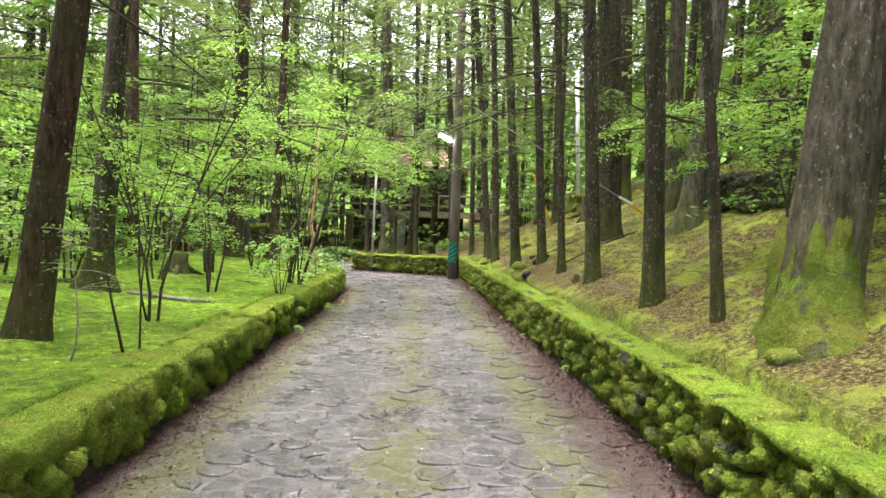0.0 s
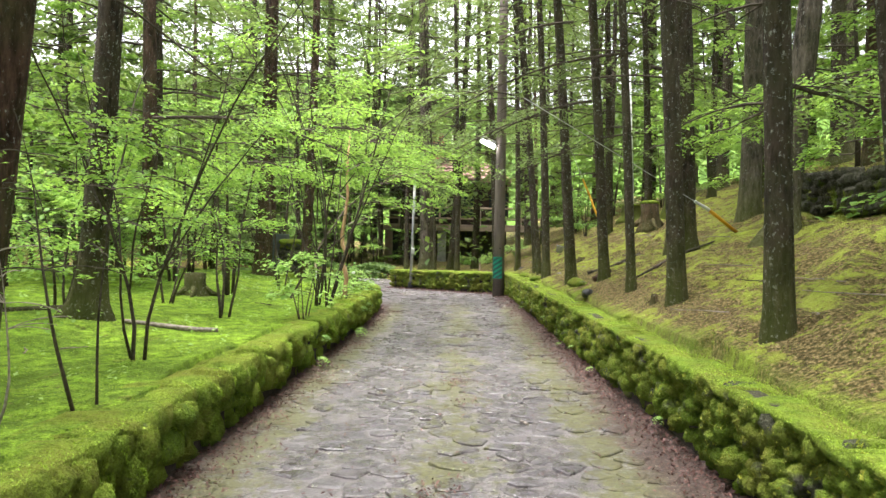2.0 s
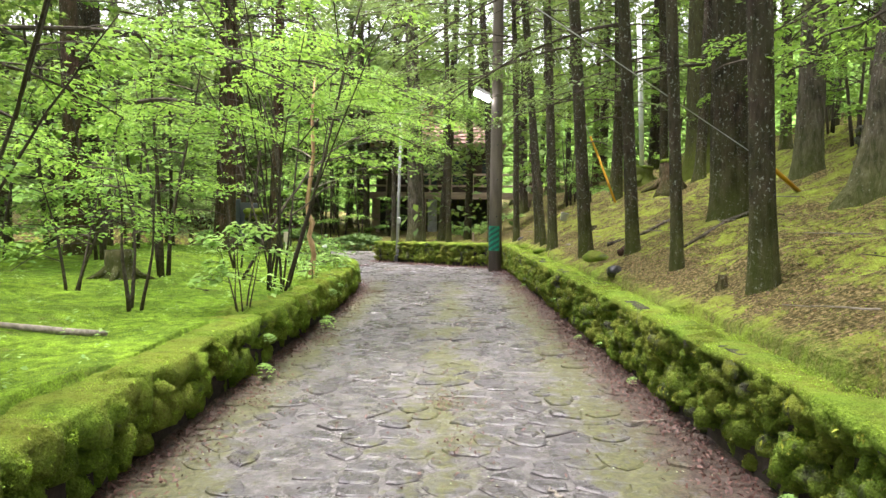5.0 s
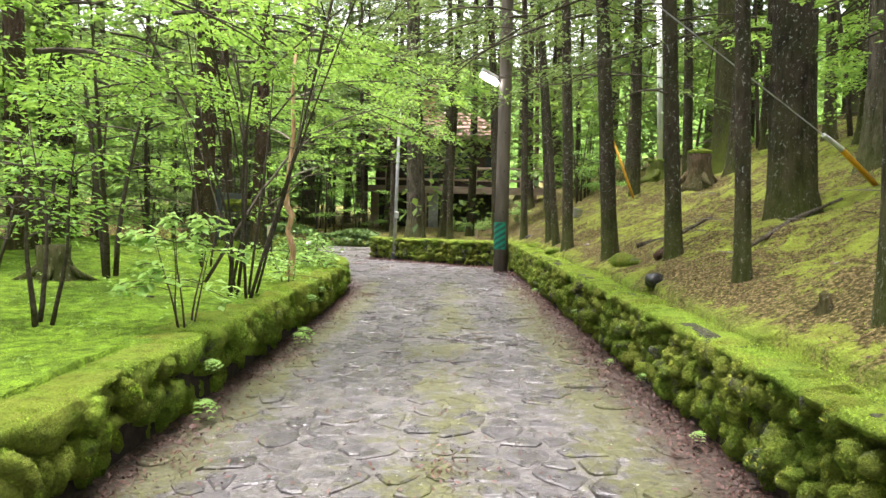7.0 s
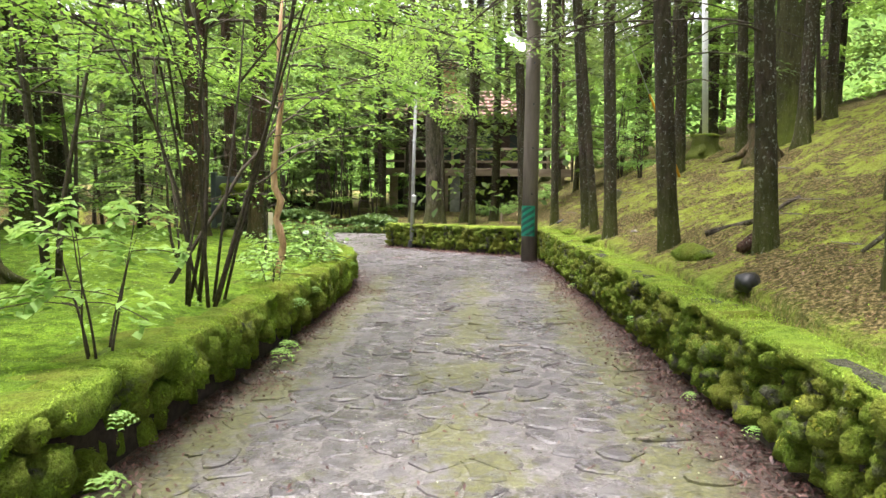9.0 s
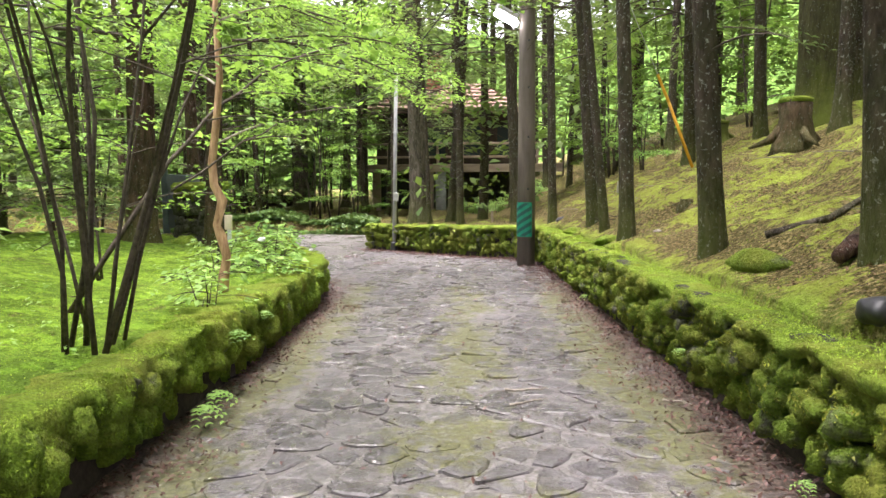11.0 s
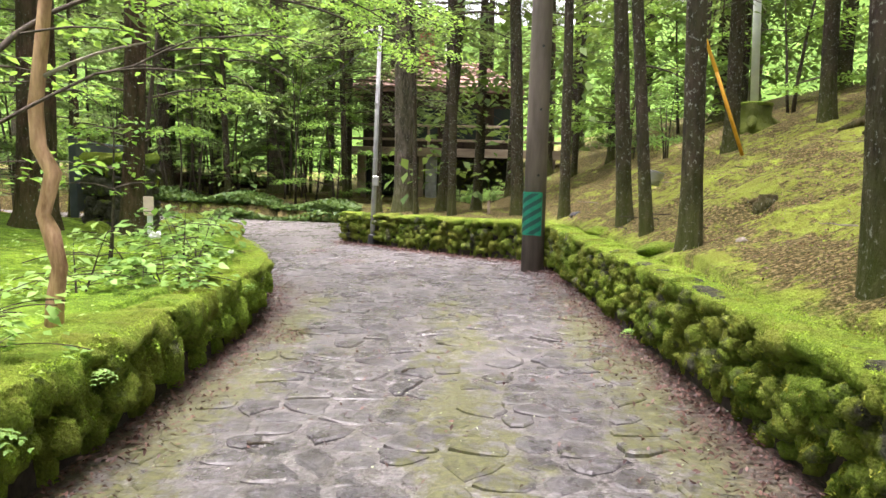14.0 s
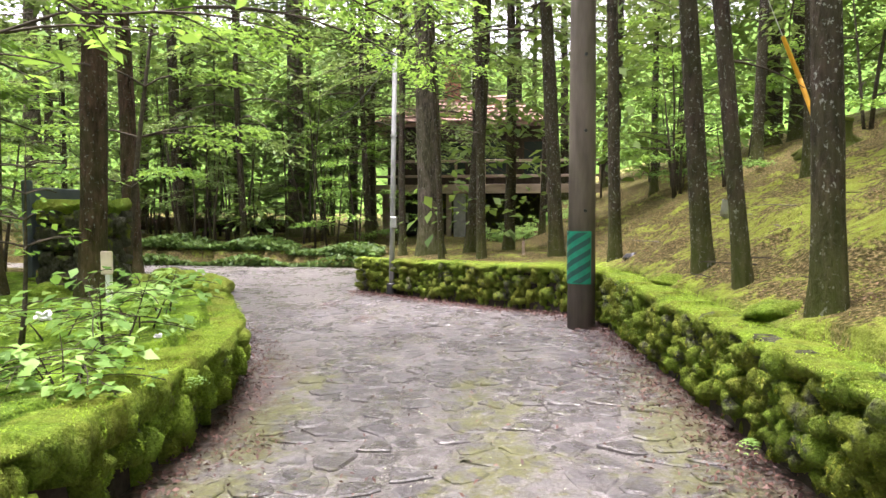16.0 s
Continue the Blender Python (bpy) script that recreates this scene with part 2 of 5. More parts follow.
M_DARKWOOD = plain_material("dark_wood", (0.02, 0.014, 0.01), (0.05, 0.035, 0.026), 0.8, scale=6, stretch=(1, 1, 0.2))
M_DECK = plain_material("weathered_deck_wood", (0.24, 0.175, 0.14), (0.42, 0.33, 0.27), 0.85, scale=6, stretch=(0.2, 1, 1))
M_BOARD = plain_material("pale_board", (0.5, 0.4, 0.32), (0.68, 0.58, 0.48), 0.7, scale=6)
M_SLATE = plain_material("blue_grey_gate", (0.05, 0.065, 0.075), (0.09, 0.11, 0.125), 0.5, scale=4)
# soil behind the stones, darkened further to paint the shade in the gaps
M_SHADE_SOIL = plain_material("shade_soil", (0.018, 0.014, 0.01), (0.06, 0.045, 0.035), 0.95, scale=20, bump=0.6)
M_DEADLEAF = leaf_material("dead_leaf", (0.045, 0.026, 0.014), (0.27, 0.165, 0.09), 0.1)
M_WETLEAF = leaf_material("wet_dead_leaf", (0.028, 0.011, 0.011), (0.17, 0.09, 0.075), 0.1)
M_MOSSTUFT = leaf_material("moss_tuft", (0.18, 0.29, 0.024), (0.34, 0.52, 0.05), 0.3)
M_WALLTUFT = leaf_material("wall_moss_tuft", (0.12, 0.135, 0.018), (0.37, 0.42, 0.05), 0.25)
M_PALESPECK = leaf_material("pale_speck", (0.35, 0.42, 0.25), (0.5, 0.52, 0.4), 0.2)
lamp_mat = bpy.data.materials.new("lamp_tube")
lamp_mat.use_nodes = True
lamp_mat.node_tree.nodes["Principled BSDF"].inputs["Emission Color"].default_value = (0.95, 1, 1, 1)
lamp_mat.node_tree.nodes["Principled BSDF"].inputs["Emission Strength"].default_value = 12
glass = Mat("window_glass", 0.05)
glass.paint((0.03, 0.04, 0.045))


# ---- mesh helpers ----
rng = np.random.default_rng(7)


def mesh_object(name, verts, faces, material, parent=None, label="", smooth=False):
    me = bpy.data.meshes.new(name)
    me.from_pydata([tuple(v) for v in verts], [], [tuple(f) for f in faces])
    me.materials.append(material)
    if smooth:
        me.polygons.foreach_set("use_smooth", [True] * len(me.polygons))
    me.update()
    ob = new(name, me)
    ob.parent = parent
    if label:
        ob["label"] = label
    return ob


def part(name, bm, material, parent, label=""):
    me = bpy.data.meshes.new(name)
    bm.to_mesh(me)
    bm.free()
    me.materials.append(material)
    ob = new(name, me)
    ob.parent = parent
    if label:
        ob["label"] = label
    return ob


def empty(name, m, label, category, group=""):
    ob = new(name)
    ob.matrix_world = m
    return tagged(ob, label, category, group)


def box(x0, x1, y0, y1, z0, z1, bevel=0.01):
    bm = bmesh.new()
    bmesh.ops.create_cube(bm, size=1)
    for v in bm.verts:
        v.co = ((x0 + x1) / 2 + v.co.x * (x1 - x0), (y0 + y1) / 2 + v.co.y * (y1 - y0), (z0 + z1) / 2 + v.co.z * (z1 - z0))
    if bevel:
        bmesh.ops.bevel(bm, geom=bm.edges[:], offset=bevel, segments=1, affect="EDGES")
    return bm


def tube(points, radii, sides=8, wobble=0.0, cap=True):
    """Verts and faces of a tapering tube along a path."""
    P = np.array(points, float)
    verts, faces = [], []
    t = np.gradient(P, axis=0)
    t /= np.linalg.norm(t, axis=1)[:, None] + 1e-9
    ref = np.array([0.0, 1, 0]) if abs(t[0][1]) < 0.8 else np.array([1.0, 0, 0])
    for i, (p, r) in enumerate(zip(P, radii)):
        a = np.cross(t[i], ref)
        a /= np.linalg.norm(a)
        b = np.cross(t[i], a)
        for k in range(sides):
            q = 2 * math.pi * k / sides
            rr = r * (1 + wobble * rng.uniform(-1, 1))
            verts.append(p + rr * (math.cos(q) * a + math.sin(q) * b))
    for i in range(len(P) - 1):
        for k in range(sides):
            j = (k + 1) % sides
            faces.append((i * sides + k, i * sides + j, (i + 1) * sides + j, (i + 1) * sides + k))
    if cap:
        faces.append(tuple(range(sides))[::-1])
        faces.append(tuple((len(P) - 1) * sides + k for k in range(sides)))
    return verts, faces


def join(pieces):
    verts, faces = [], []
    for v, f in pieces:
        o = len(verts)
        verts.extend(v)
        faces.extend(tuple(i + o for i in q) for q in f)
    return verts, faces


def leaves(centres, heading, tilt, size, slim=0.5):
    """Folded leaf blades: four corners each, lying near the horizontal."""
    c = np.asarray(centres, float)
    n = len(c)
    heading = np.broadcast_to(heading, n)
    s = np.broadcast_to(size, n)[:, None]
    d = np.stack([np.cos(heading), np.sin(heading), rng.normal(-0.25, tilt, n)], 1)
    d /= np.linalg.norm(d, axis=1)[:, None]
    side = np.stack([-np.sin(heading), np.cos(heading), rng.normal(0, tilt, n)], 1)
    side /= np.linalg.norm(side, axis=1)[:, None]
    up = np.cross(d, side) * s * 0.12
    v = np.stack([c - d * s * 0.5, c + side * s * slim * 0.5 + up, c + d * s * 0.5, c - side * s * slim * 0.5 + up], 1)
    return v.reshape(-1, 3)


def leaf_mesh(name, verts, material, parent=None, label=""):
    n = len(verts) // 4
    me = bpy.data.meshes.new(name)
    me.vertices.add(n * 4)
    me.vertices.foreach_set("co", np.asarray(verts, np.float32).ravel())
    me.loops.add(n * 4)
    me.loops.foreach_set("vertex_index", np.arange(n * 4, dtype=np.int32))
    me.polygons.add(n)
    me.polygons.foreach_set("loop_start", np.arange(0, n * 4, 4, dtype=np.int32))
    me.materials.append(material)
    me.update(calc_edges=True)
    me.validate()
    ob = new(name, me)
    ob.parent = parent
    if label:
        ob["label"] = label
    return ob


# ---- the lie of the land ----
RIGHT_EDGE = [(2.31, -11), (1.44, 4), (0.56, 19.2), (0.44, 19.9), (0.12, 20.5), (-0.5, 20.95), (-1.36, 21.8), (-2.1, 22.6), (-2.8, 23.25), (-3.2, 23.7)]
END_EDGE = [(-3.4, 24.2), (-3.3, 24.8), (-3.3, 27), (-4.2, 29)]
FAR_EDGE = [(-6.5, 29.5), (-12, 30), (-30, 33)]
BACK_EDGE = [(-30, 28), (-12, 26), (-8, 25), (-5.5, 22.4), (-4.0, 19.9), (-3.1, 18.3)]
LEFT_EDGE = [(-2.55, 17.1), (-2.3, 16), (-2.15, 13.5), (-2.08, 9), (-1.95, 4), (-1.9, -11)]
OUTLINE = np.array(RIGHT_EDGE + END_EDGE + FAR_EDGE + BACK_EDGE + LEFT_EDGE)
# height of the ground just outside each segment
EDGE_H = [0.56]*3 + [0.52, 0.5, 0.48, 0.46, 0.44, 0.42] + [0.42, 0.42, 0.38, 0.2] + [0.2, 0.3, 0.3] + [0.2] + [0.12, 0.15, 0.25, 0.42, 0.53] + [0.55]*6 + [0.3]

def road_z(x, y):
    return 0.035*np.clip(x, -4, 4) + 0*y

def signed(x, y):
    """Distance outside the road's outline (negative on the road), and the kerb height of the nearest edge."""
    x = np.asarray(x, float); y = np.asarray(y, float)
    best = np.full(x.shape, 1e9); h = np.zeros(x.shape); inside = np.zeros(x.shape, bool)
    n = len(OUTLINE)
    for i in range(n):
        (ax, ay), (bx, by) = OUTLINE[i], OUTLINE[(i+1) % n]
        ex, ey = bx-ax, by-ay
        s = np.clip(((x-ax)*ex+(y-ay)*ey)/(ex*ex+ey*ey), 0, 1)
        d = np.hypot(x-ax-s*ex, y-ay-s*ey)
        near = d < best
        h = np.where(near, EDGE_H[i], h); best = np.where(near, d, best)
        if abs(ey) > 1e-9:
            cross = ((ay > y) != (by > y)) & (x < ex*(y-ay)/ey+ax)
            inside ^= cross
    return np.where(inside, -best, best), h

def waves(x, y):
    return 0.5*np.sin(0.9*x+1.3*y+1)+0.35*np.sin(2.1*x-1.7*y+0.4)+0.3*np.sin(0.37*x+0.61*y+2.2)

def ground_z(x, y, solid=False):
    x = np.asarray(x, float); y = np.asarray(y, float)
    d, h = signed(x, y)
    r = x-(1.67-0.058*y)-np.clip(0.05+(y-10)*0.025, 0.05, 0.2)
    hill = np.where(r > 0, 0.43*r, 0)
    hill = np.where(r > 4.5, 1.935+0.3*(r-4.5), hill)
    hill = np.where(r > 16, 5.385+0.12*(r-16), hill)
    left = np.where(r < 0, 0.018*np.clip(-r-4, 0, 60), 0)
    deep = np.where(y > 30, 0.012*np.clip(y-30, 0, 60), 0)
    out = road_z(x, y)*np.clip(1.5-d*0.5, 0, 1)+h+hill+left+deep+0.05*waves(x, y)*np.clip(d-0.3, 0, 1)
    return out if solid else np.where(d > 0.24, out, road_z(x, y)-0.06)


def smooth_noise(x, y, scale, seed):
    """Cheap value noise on a grid of random heights, vectorised."""
    table = np.random.default_rng(seed).uniform(-1, 1, (64, 64))
    u, v = np.asarray(x) / scale, np.asarray(y) / scale
    i, j = np.floor(u).astype(int), np.floor(v).astype(int)
    a, b = u - i, v - j
    a, b = a * a * (3 - 2 * a), b * b * (3 - 2 * b)
    g = lambda p, q: table[p % 64, q % 64]
    return (g(i, j) * (1 - a) + g(i + 1, j) * a) * (1 - b) + (g(i, j + 1) * (1 - a) + g(i + 1, j + 1) * a) * b


def lumps(x, y):
    slope = np.clip((np.asarray(x) - (1.67 - 0.058 * np.asarray(y)) - 0.5) * 1.5, 0, 1)
    rough = slope * (0.07 * smooth_noise(x, y, 0.36, 6) + 0.05 * smooth_noise(x, y, 0.19, 8))
    return rough + 0.028 * smooth_noise(x, y, 0.55, 3) + 0.016 * smooth_noise(x, y, 0.22, 4) + 0.05 * smooth_noise(x, y, 1.7, 5)


def stand(x, y):
    """The height of the finished ground at a place."""
    return float(ground_z(x, y, signed(x, y)[0] > 0) + (lumps(x, y) if signed(x, y)[0] > 0.3 else 0))


# ---- ground ----
def build_ground():
    far = np.array([0.4, 0.9, 1.6, 2.6, 4, 6, 9, 13, 18, 25, 35, 50, 80, 130, 220, 400])
    xs = np.concatenate([-9 - far[::-1], np.arange(-9, 8.01, 0.13), 8 + far])
    ys = np.concatenate([-4 - far[::-1], np.arange(-4, 31.01, 0.13), 31 + far])
    X, Y = np.meshgrid(xs, ys)
    d, _ = signed(X, Y)
    Z = ground_z(X, Y) + np.where(d > 0.24, lumps(X, Y) + 0.008 * rng.uniform(-1, 1, X.shape), 0)
    nx, ny = len(xs), len(ys)
    verts = np.stack([X.ravel(), Y.ravel(), Z.ravel()], 1)
    i = (np.arange(ny - 1)[:, None] * nx + np.arange(nx - 1)[None]).ravel()
    faces = np.stack([i, i + 1, i + nx + 1, i + nx], 1)
    ob = mesh_object("ground", verts, faces.tolist(), M_GROUND, smooth=True)
    return tagged(ob, "moss-covered forest floor with brown needle litter", "ground", kind="structure")


build_ground()


def along(edge, step, start=0.0):
    """Points every step metres along a polyline: place, unit direction, run."""
    P = np.array(edge, float)
    seg = np.hypot(*np.diff(P, axis=0).T)
    run = np.concatenate([[0], np.cumsum(seg)])
    s = np.arange(start, run[-1], step)
    x, y = np.interp(s, run, P[:, 0]), np.interp(s, run, P[:, 1])
    e = 0.25
    dx = np.interp(s + e, run, P[:, 0]) - np.interp(s - e, run, P[:, 0])
    dy = np.interp(s + e, run, P[:, 1]) - np.interp(s - e, run, P[:, 1])
    n = np.hypot(dx, dy)
    return x, y, dx / n, dy / n, s


# ---- road ----
def road_sheet():
    ys = np.concatenate([np.arange(-11, 19.01, 0.25)])
    P = [(np.interp(y, [p[1] for p in LEFT_EDGE[::-1]], [p[0] for p in LEFT_EDGE[::-1]]) - 0.15,
          np.interp(y, [p[1] for p in RIGHT_EDGE], [p[0] for p in RIGHT_EDGE]) + 0.15, y) for y in ys if y <= 17]
    verts, faces = [], []
    k = 9
    for a, b, y in P:
        for i in range(k):
            x = a + (b - a) * i / (k - 1)
            verts.append((x, y, float(road_z(x, y)) - 0.012))
    for j in range(len(P) - 1):
        for i in range(k - 1):
            q = j * k + i
            faces.append((q, q + 1, q + k + 1, q + k))
    # the bend, as a fan of the outline beyond
    ring = [(LEFT_EDGE[0][0] - 0.1, 17.0)] + [(x - 0.1, y - 0.1) for x, y in BACK_EDGE[::-1]] + FAR_EDGE[::-1] + [(x + 0.1, y + 0.1) for x, y in END_EDGE[::-1]] + [(x + 0.15, y + 0.15) for x, y in RIGHT_EDGE[:2:-1]] + [(0.85, 17.0)]
    o = len(verts)
    for x, y in ring:
        verts.append((x, y, float(road_z(x, y)) - 0.012))
    bm = bmesh.new()
    vs = [bm.verts.new(v) for v in verts]
    for f in faces:
        bm.faces.new([vs[i] for i in f])
    big = bm.faces.new(vs[o:])
    bmesh.ops.triangulate(bm, faces=[big])
    bmesh.ops.recalc_face_normals(bm, faces=bm.faces[:])
    me = bpy.data.meshes.new("road")
    bm.to_mesh(me)
    bm.free()
    me.materials.append(M_MORTAR)
    return tagged(new("road", me), "wet grey flagstone driveway with mossy crown and pale joints", "road", kind="structure")


road = road_sheet()

# ---- kerb walls ----
def wall_core(name, edge, height, label, outward):
    x, y, dx, dy, s = along(edge, 0.4)
    verts, faces = [], []
    prof = [(0.10, -0.1), (0.13, height - 0.06), (0.4, height - 0.06), (0.4, -0.1)]
    for i in range(len(x)):
        nx, ny = dy[i] * outward, -dx[i] * outward
        z0 = float(road_z(x[i], y[i]))
        for d, h in prof:
            verts.append((x[i] + nx * d, y[i] + ny * d, z0 + h))
    k = len(prof)
    for i in range(len(x) - 1):
        for j in range(k):
            a, b = i * k + j, i * k + (j + 1) % k
            faces.append((a, b, b + k, a + k))
    faces += [tuple(range(k)), tuple((len(x) - 1) * k + j for j in range(k))[::-1]]
    ob = mesh_object(name, verts, faces, M_SHADE_SOIL)
    return tagged(ob, label, "stone wall", kind="structure")


def moss_cap(wall, edge, height, outward, seed, material, width=0.5, droop=0.05, bulge=0.05):
    x, y, dx, dy, s = along(edge, 0.06)
    prof = np.array([(0.05, -0.05), (0.015, -0.035), (0.0, -0.015), (0.01, 0.0), (0.045, 0.01), (0.14, 0.014), (0.22, 0.014), (width - 0.1, 0.008), (width, -0.03)])
    verts, faces = [], []
    k = len(prof)
    lump = smooth_noise(s, s * 0 + 0.3, 0.24, seed) * 0.6 + smooth_noise(s, s * 0 + 2.3, 0.11, seed + 1) * 0.4
    lip = smooth_noise(s, s * 0 + 5.3, 0.3, seed + 2)
    for i in range(len(x)):
        nx, ny = dy[i] * outward, -dx[i] * outward
        z0 = float(road_z(x[i], y[i])) + height
        for j, (d, h) in enumerate(prof):
            front = max(0.0, 1 - j / 4)
            dd = d - bulge * lump[i] * front + rng.normal(0, 0.004)
            hh = h - droop * front * (0.5 + 0.7 * lip[i]) * (j < 3) + 0.022 * smooth_noise(s[i], d, 0.2, seed + 3) + rng.normal(0, 0.004)
            verts.append((x[i] + nx * dd, y[i] + ny * dd, z0 + hh))
    for i in range(len(x) - 1):
        for j in range(k - 1):
            a = i * k + j
            faces.append((a, a + 1, a + k + 1, a + k))
    return mesh_object("moss_cap", verts, faces, material, wall, "bright green cushion of moss along the wall top", smooth=True)


def stone_mesh(seed, sharp=0.7, cuts=2):
    r = np.random.default_rng(seed)
    bm = bmesh.new()
    bmesh.ops.create_cube(bm, size=1)
    bmesh.ops.subdivide_edges(bm, edges=bm.edges[:], cuts=cuts, use_grid_fill=True)
    shift = Vector((seed * 1.7 % 50, seed * 0.9 % 50, 0))
    for v in bm.verts:
        n = v.co.normalized()
        swell = noise.noise(n * 1.6 + shift) * 0.3 + noise.noise(n * 4.0 + shift) * 0.16
        v.co = (v.co * (1 - sharp) + n * 0.56 * sharp) * (1 + swell + r.uniform(-0.05, 0.05))
    me = bpy.data.meshes.new("stone")
    bm.to_mesh(me)
    bm.free()
    me.polygons.foreach_set("use_smooth", [True] * len(me.polygons))
    return me


def wall_stones(wall, edge, height, outward, rows, length, material, near, seed, deep=0.13, depth=0.28, fuzz=45, tuft=None):
    """Courses of rounded stones; those inside the stretch near become parts, the rest one mesh."""
    r = np.random.default_rng(seed)
    shapes = [stone_mesh(seed * 50 + i) for i in range(14)]
    for me in shapes:
        me.materials.append(material)
    coords = [np.array([v.co[:] for v in me.vertices]) for me in shapes]
    polys = [[tuple(p.vertices) for p in me.polygons] for me in shapes]
    rest, count = [], 0
    shoots, heads = [], []
    h = height / rows
    X, Y, DX, DY, S = along(edge, 0.02)
    for row in range(rows):
        at = r.uniform(0, length)
        while at < S[-1] - 0.1:
            l = length * r.uniform(0.5, 1.6)
            i = min(int((at + l / 2) / 0.02), len(X) - 1)
            nx, ny = DY[i] * outward, -DX[i] * outward
            z = float(road_z(X[i], Y[i])) + h * (row + 0.5 + r.uniform(-0.3, 0.3))
            inset = deep + r.uniform(-0.055, 0.06) + (0.09 if row == 0 else 0)
            m = Matrix.Translation((X[i] + nx * inset, Y[i] + ny * inset, z)) @ Matrix.Rotation(math.atan2(DY[i], DX[i]) + r.uniform(-0.15, 0.15), 4, "Z") @ Matrix.Rotation(r.uniform(-0.2, 0.2), 4, "Y") @ Matrix.Diagonal((l * r.uniform(0.7, 1.1), depth * r.uniform(0.85, 1.2), h * r.uniform(0.9, 1.7), 1))
            k = r.integers(len(shapes))
            if r.uniform() < (0.18 if row == 0 and rows < 4 else 0.1):
                at += l
                continue
            if -1 < Y[i] < 22:
                mossy = int(fuzz * r.uniform(0.2, 1.3))
                u, w = r.uniform(-1, 1, mossy), r.uniform(-0.75, 1, mossy)
                q = np.sqrt(np.clip(1 - u * u * 0.8, 0, 1) * np.clip(1 - w * w * 0.8, 0, 1))
                pts = np.stack([u * 0.5, (1 if outward * 1 > 0 else -1) * q * 0.5, w * 0.5], 1)
                MM = np.array(m)
                shoots.append(pts @ MM[:3, :3].T + MM[:3, 3])
            if near[0] < Y[i] < near[1] and count < 300:
                ob = new("stone", shapes[k])
                ob.parent, ob.matrix_world = wall, m
                count += 1
            else:
                M = np.array(m)
                rest.append((coords[k] @ M[:3, :3].T + M[:3, 3], polys[k]))
            at += l
    v, f = join(rest)
    ob = mesh_object("far_stones", v, f, material, wall, "more mossy stones of the same wall", smooth=True)
    ob["kind"] = "stuff"
    C = np.concatenate(shoots)
    ob = leaf_mesh("moss_shoots", leaves(C, rng.uniform(0, 6.28, len(C)), 1.3, rng.uniform(0.012, 0.036, len(C)), 0.4), tuft, wall, "short moss shoots on the stones")
    ob["kind"] = "stuff"


R_WALL = [(1.9, -4)] + RIGHT_EDGE[1:]
L_WALL = BACK_EDGE[3:] + LEFT_EDGE[:-1] + [(-1.92, -4)]
wall_right = wall_core("wall_right", R_WALL, 0.58, "low dry-stone retaining wall thickly grown with moss", 1)
wall_left = wall_core("wall_left", L_WALL, 0.5, "low kerb wall of rounded stones under bright moss", 1)
moss_cap(wall_right, R_WALL, 0.585, 1, 11, M_CAP, 0.4)
moss_cap(wall_left, L_WALL, 0.5, 1, 21, M_CAP, 0.6, 0.16, 0.1)


# ---- trees ----
def trunk_path(height, lean_x, lean_y, bend, n=18):
    z = np.linspace(0, 1, n) ** 2.0 * height
    x = np.tan(radians(lean_x)) * z + bend * np.sin(z / height * 5.0) * 0.4
    y = np.tan(radians(lean_y)) * z + bend * np.cos(z / height * 4.0) * 0.3 - bend * 0.3
    z = z - 0.3
    return np.stack([x, y, z], 1)


def trunk_part(tree, path, r, flare, material, sides=18, ridge=0.05):
    H = path[-1, 2]
    rad = [r * (1 + flare * math.exp(-max(p[2], 0) / 0.16)) * (1 - 0.72 * max(p[2], 0) / H) for p in path]
    v, f = tube(path, rad, sides, 0.04)
    # ridges run the length of the bark
    rib = 1 + rng.uniform(-ridge, ridge, sides)
    for i in range(len(v)):
        c = path[i // sides]
        v[i] = c + (np.array(v[i]) - c) * rib[(i + (i // sides) // 3) % sides]
    # buttress roots swell unevenly round the foot
    ph = rng.uniform(0, 6.28)
    for i in range(sides * 6):
        p = np.array(v[i])
        c = path[i // sides]
        w = 1 + 0.35 * flare * math.cos(3 * 2 * math.pi * (i % sides) / sides + ph) * math.exp(-max(c[2], 0) / 0.25)
        v[i] = c + (p - c) * w
    return mesh_object("trunk", v, f, material, tree, smooth=True)


def spray_leaves(path, n, reach, size, droop=0.1):
    """Leaf places in flat fans along the outer part of a branch."""
    P = np.array(path)
    s = rng.uniform(0.25, 1.0, n) ** 0.8
    idx = s * (len(P) - 1)
    i = np.minimum(idx.astype(int), len(P) - 2)
    a = (idx - i)[:, None]
    c = P[i] * (1 - a) + P[i + 1] * a
    d = P[-1] - P[0]
    h0 = math.atan2(d[1], d[0])
    side = rng.choice([-1, 1], n)
    off = rng.uniform(0, 1, n) * reach * (1.15 - s * 0.8)
    ang = h0 + side * rng.uniform(0.6, 1.2, n)
    c = c + np.stack([np.cos(ang) * off, np.sin(ang) * off, -droop * off + rng.normal(0, 0.035, n)], 1)
    return c, ang + rng.normal(0, 0.4, n)


def limb(start, heading, length, rise, droop, n=6):
    s = np.linspace(0, 1, n)
    wob = np.cumsum(rng.normal(0, 0.1, n)) * length * 0.12
    x = np.cos(heading) * s * length - np.sin(heading) * wob
    y = np.sin(heading) * s * length + np.cos(heading) * wob
    z = rise * s * length - droop * s * s * length
    return np.array(start) + np.stack([x, y, z], 1)


CROWNS = {}


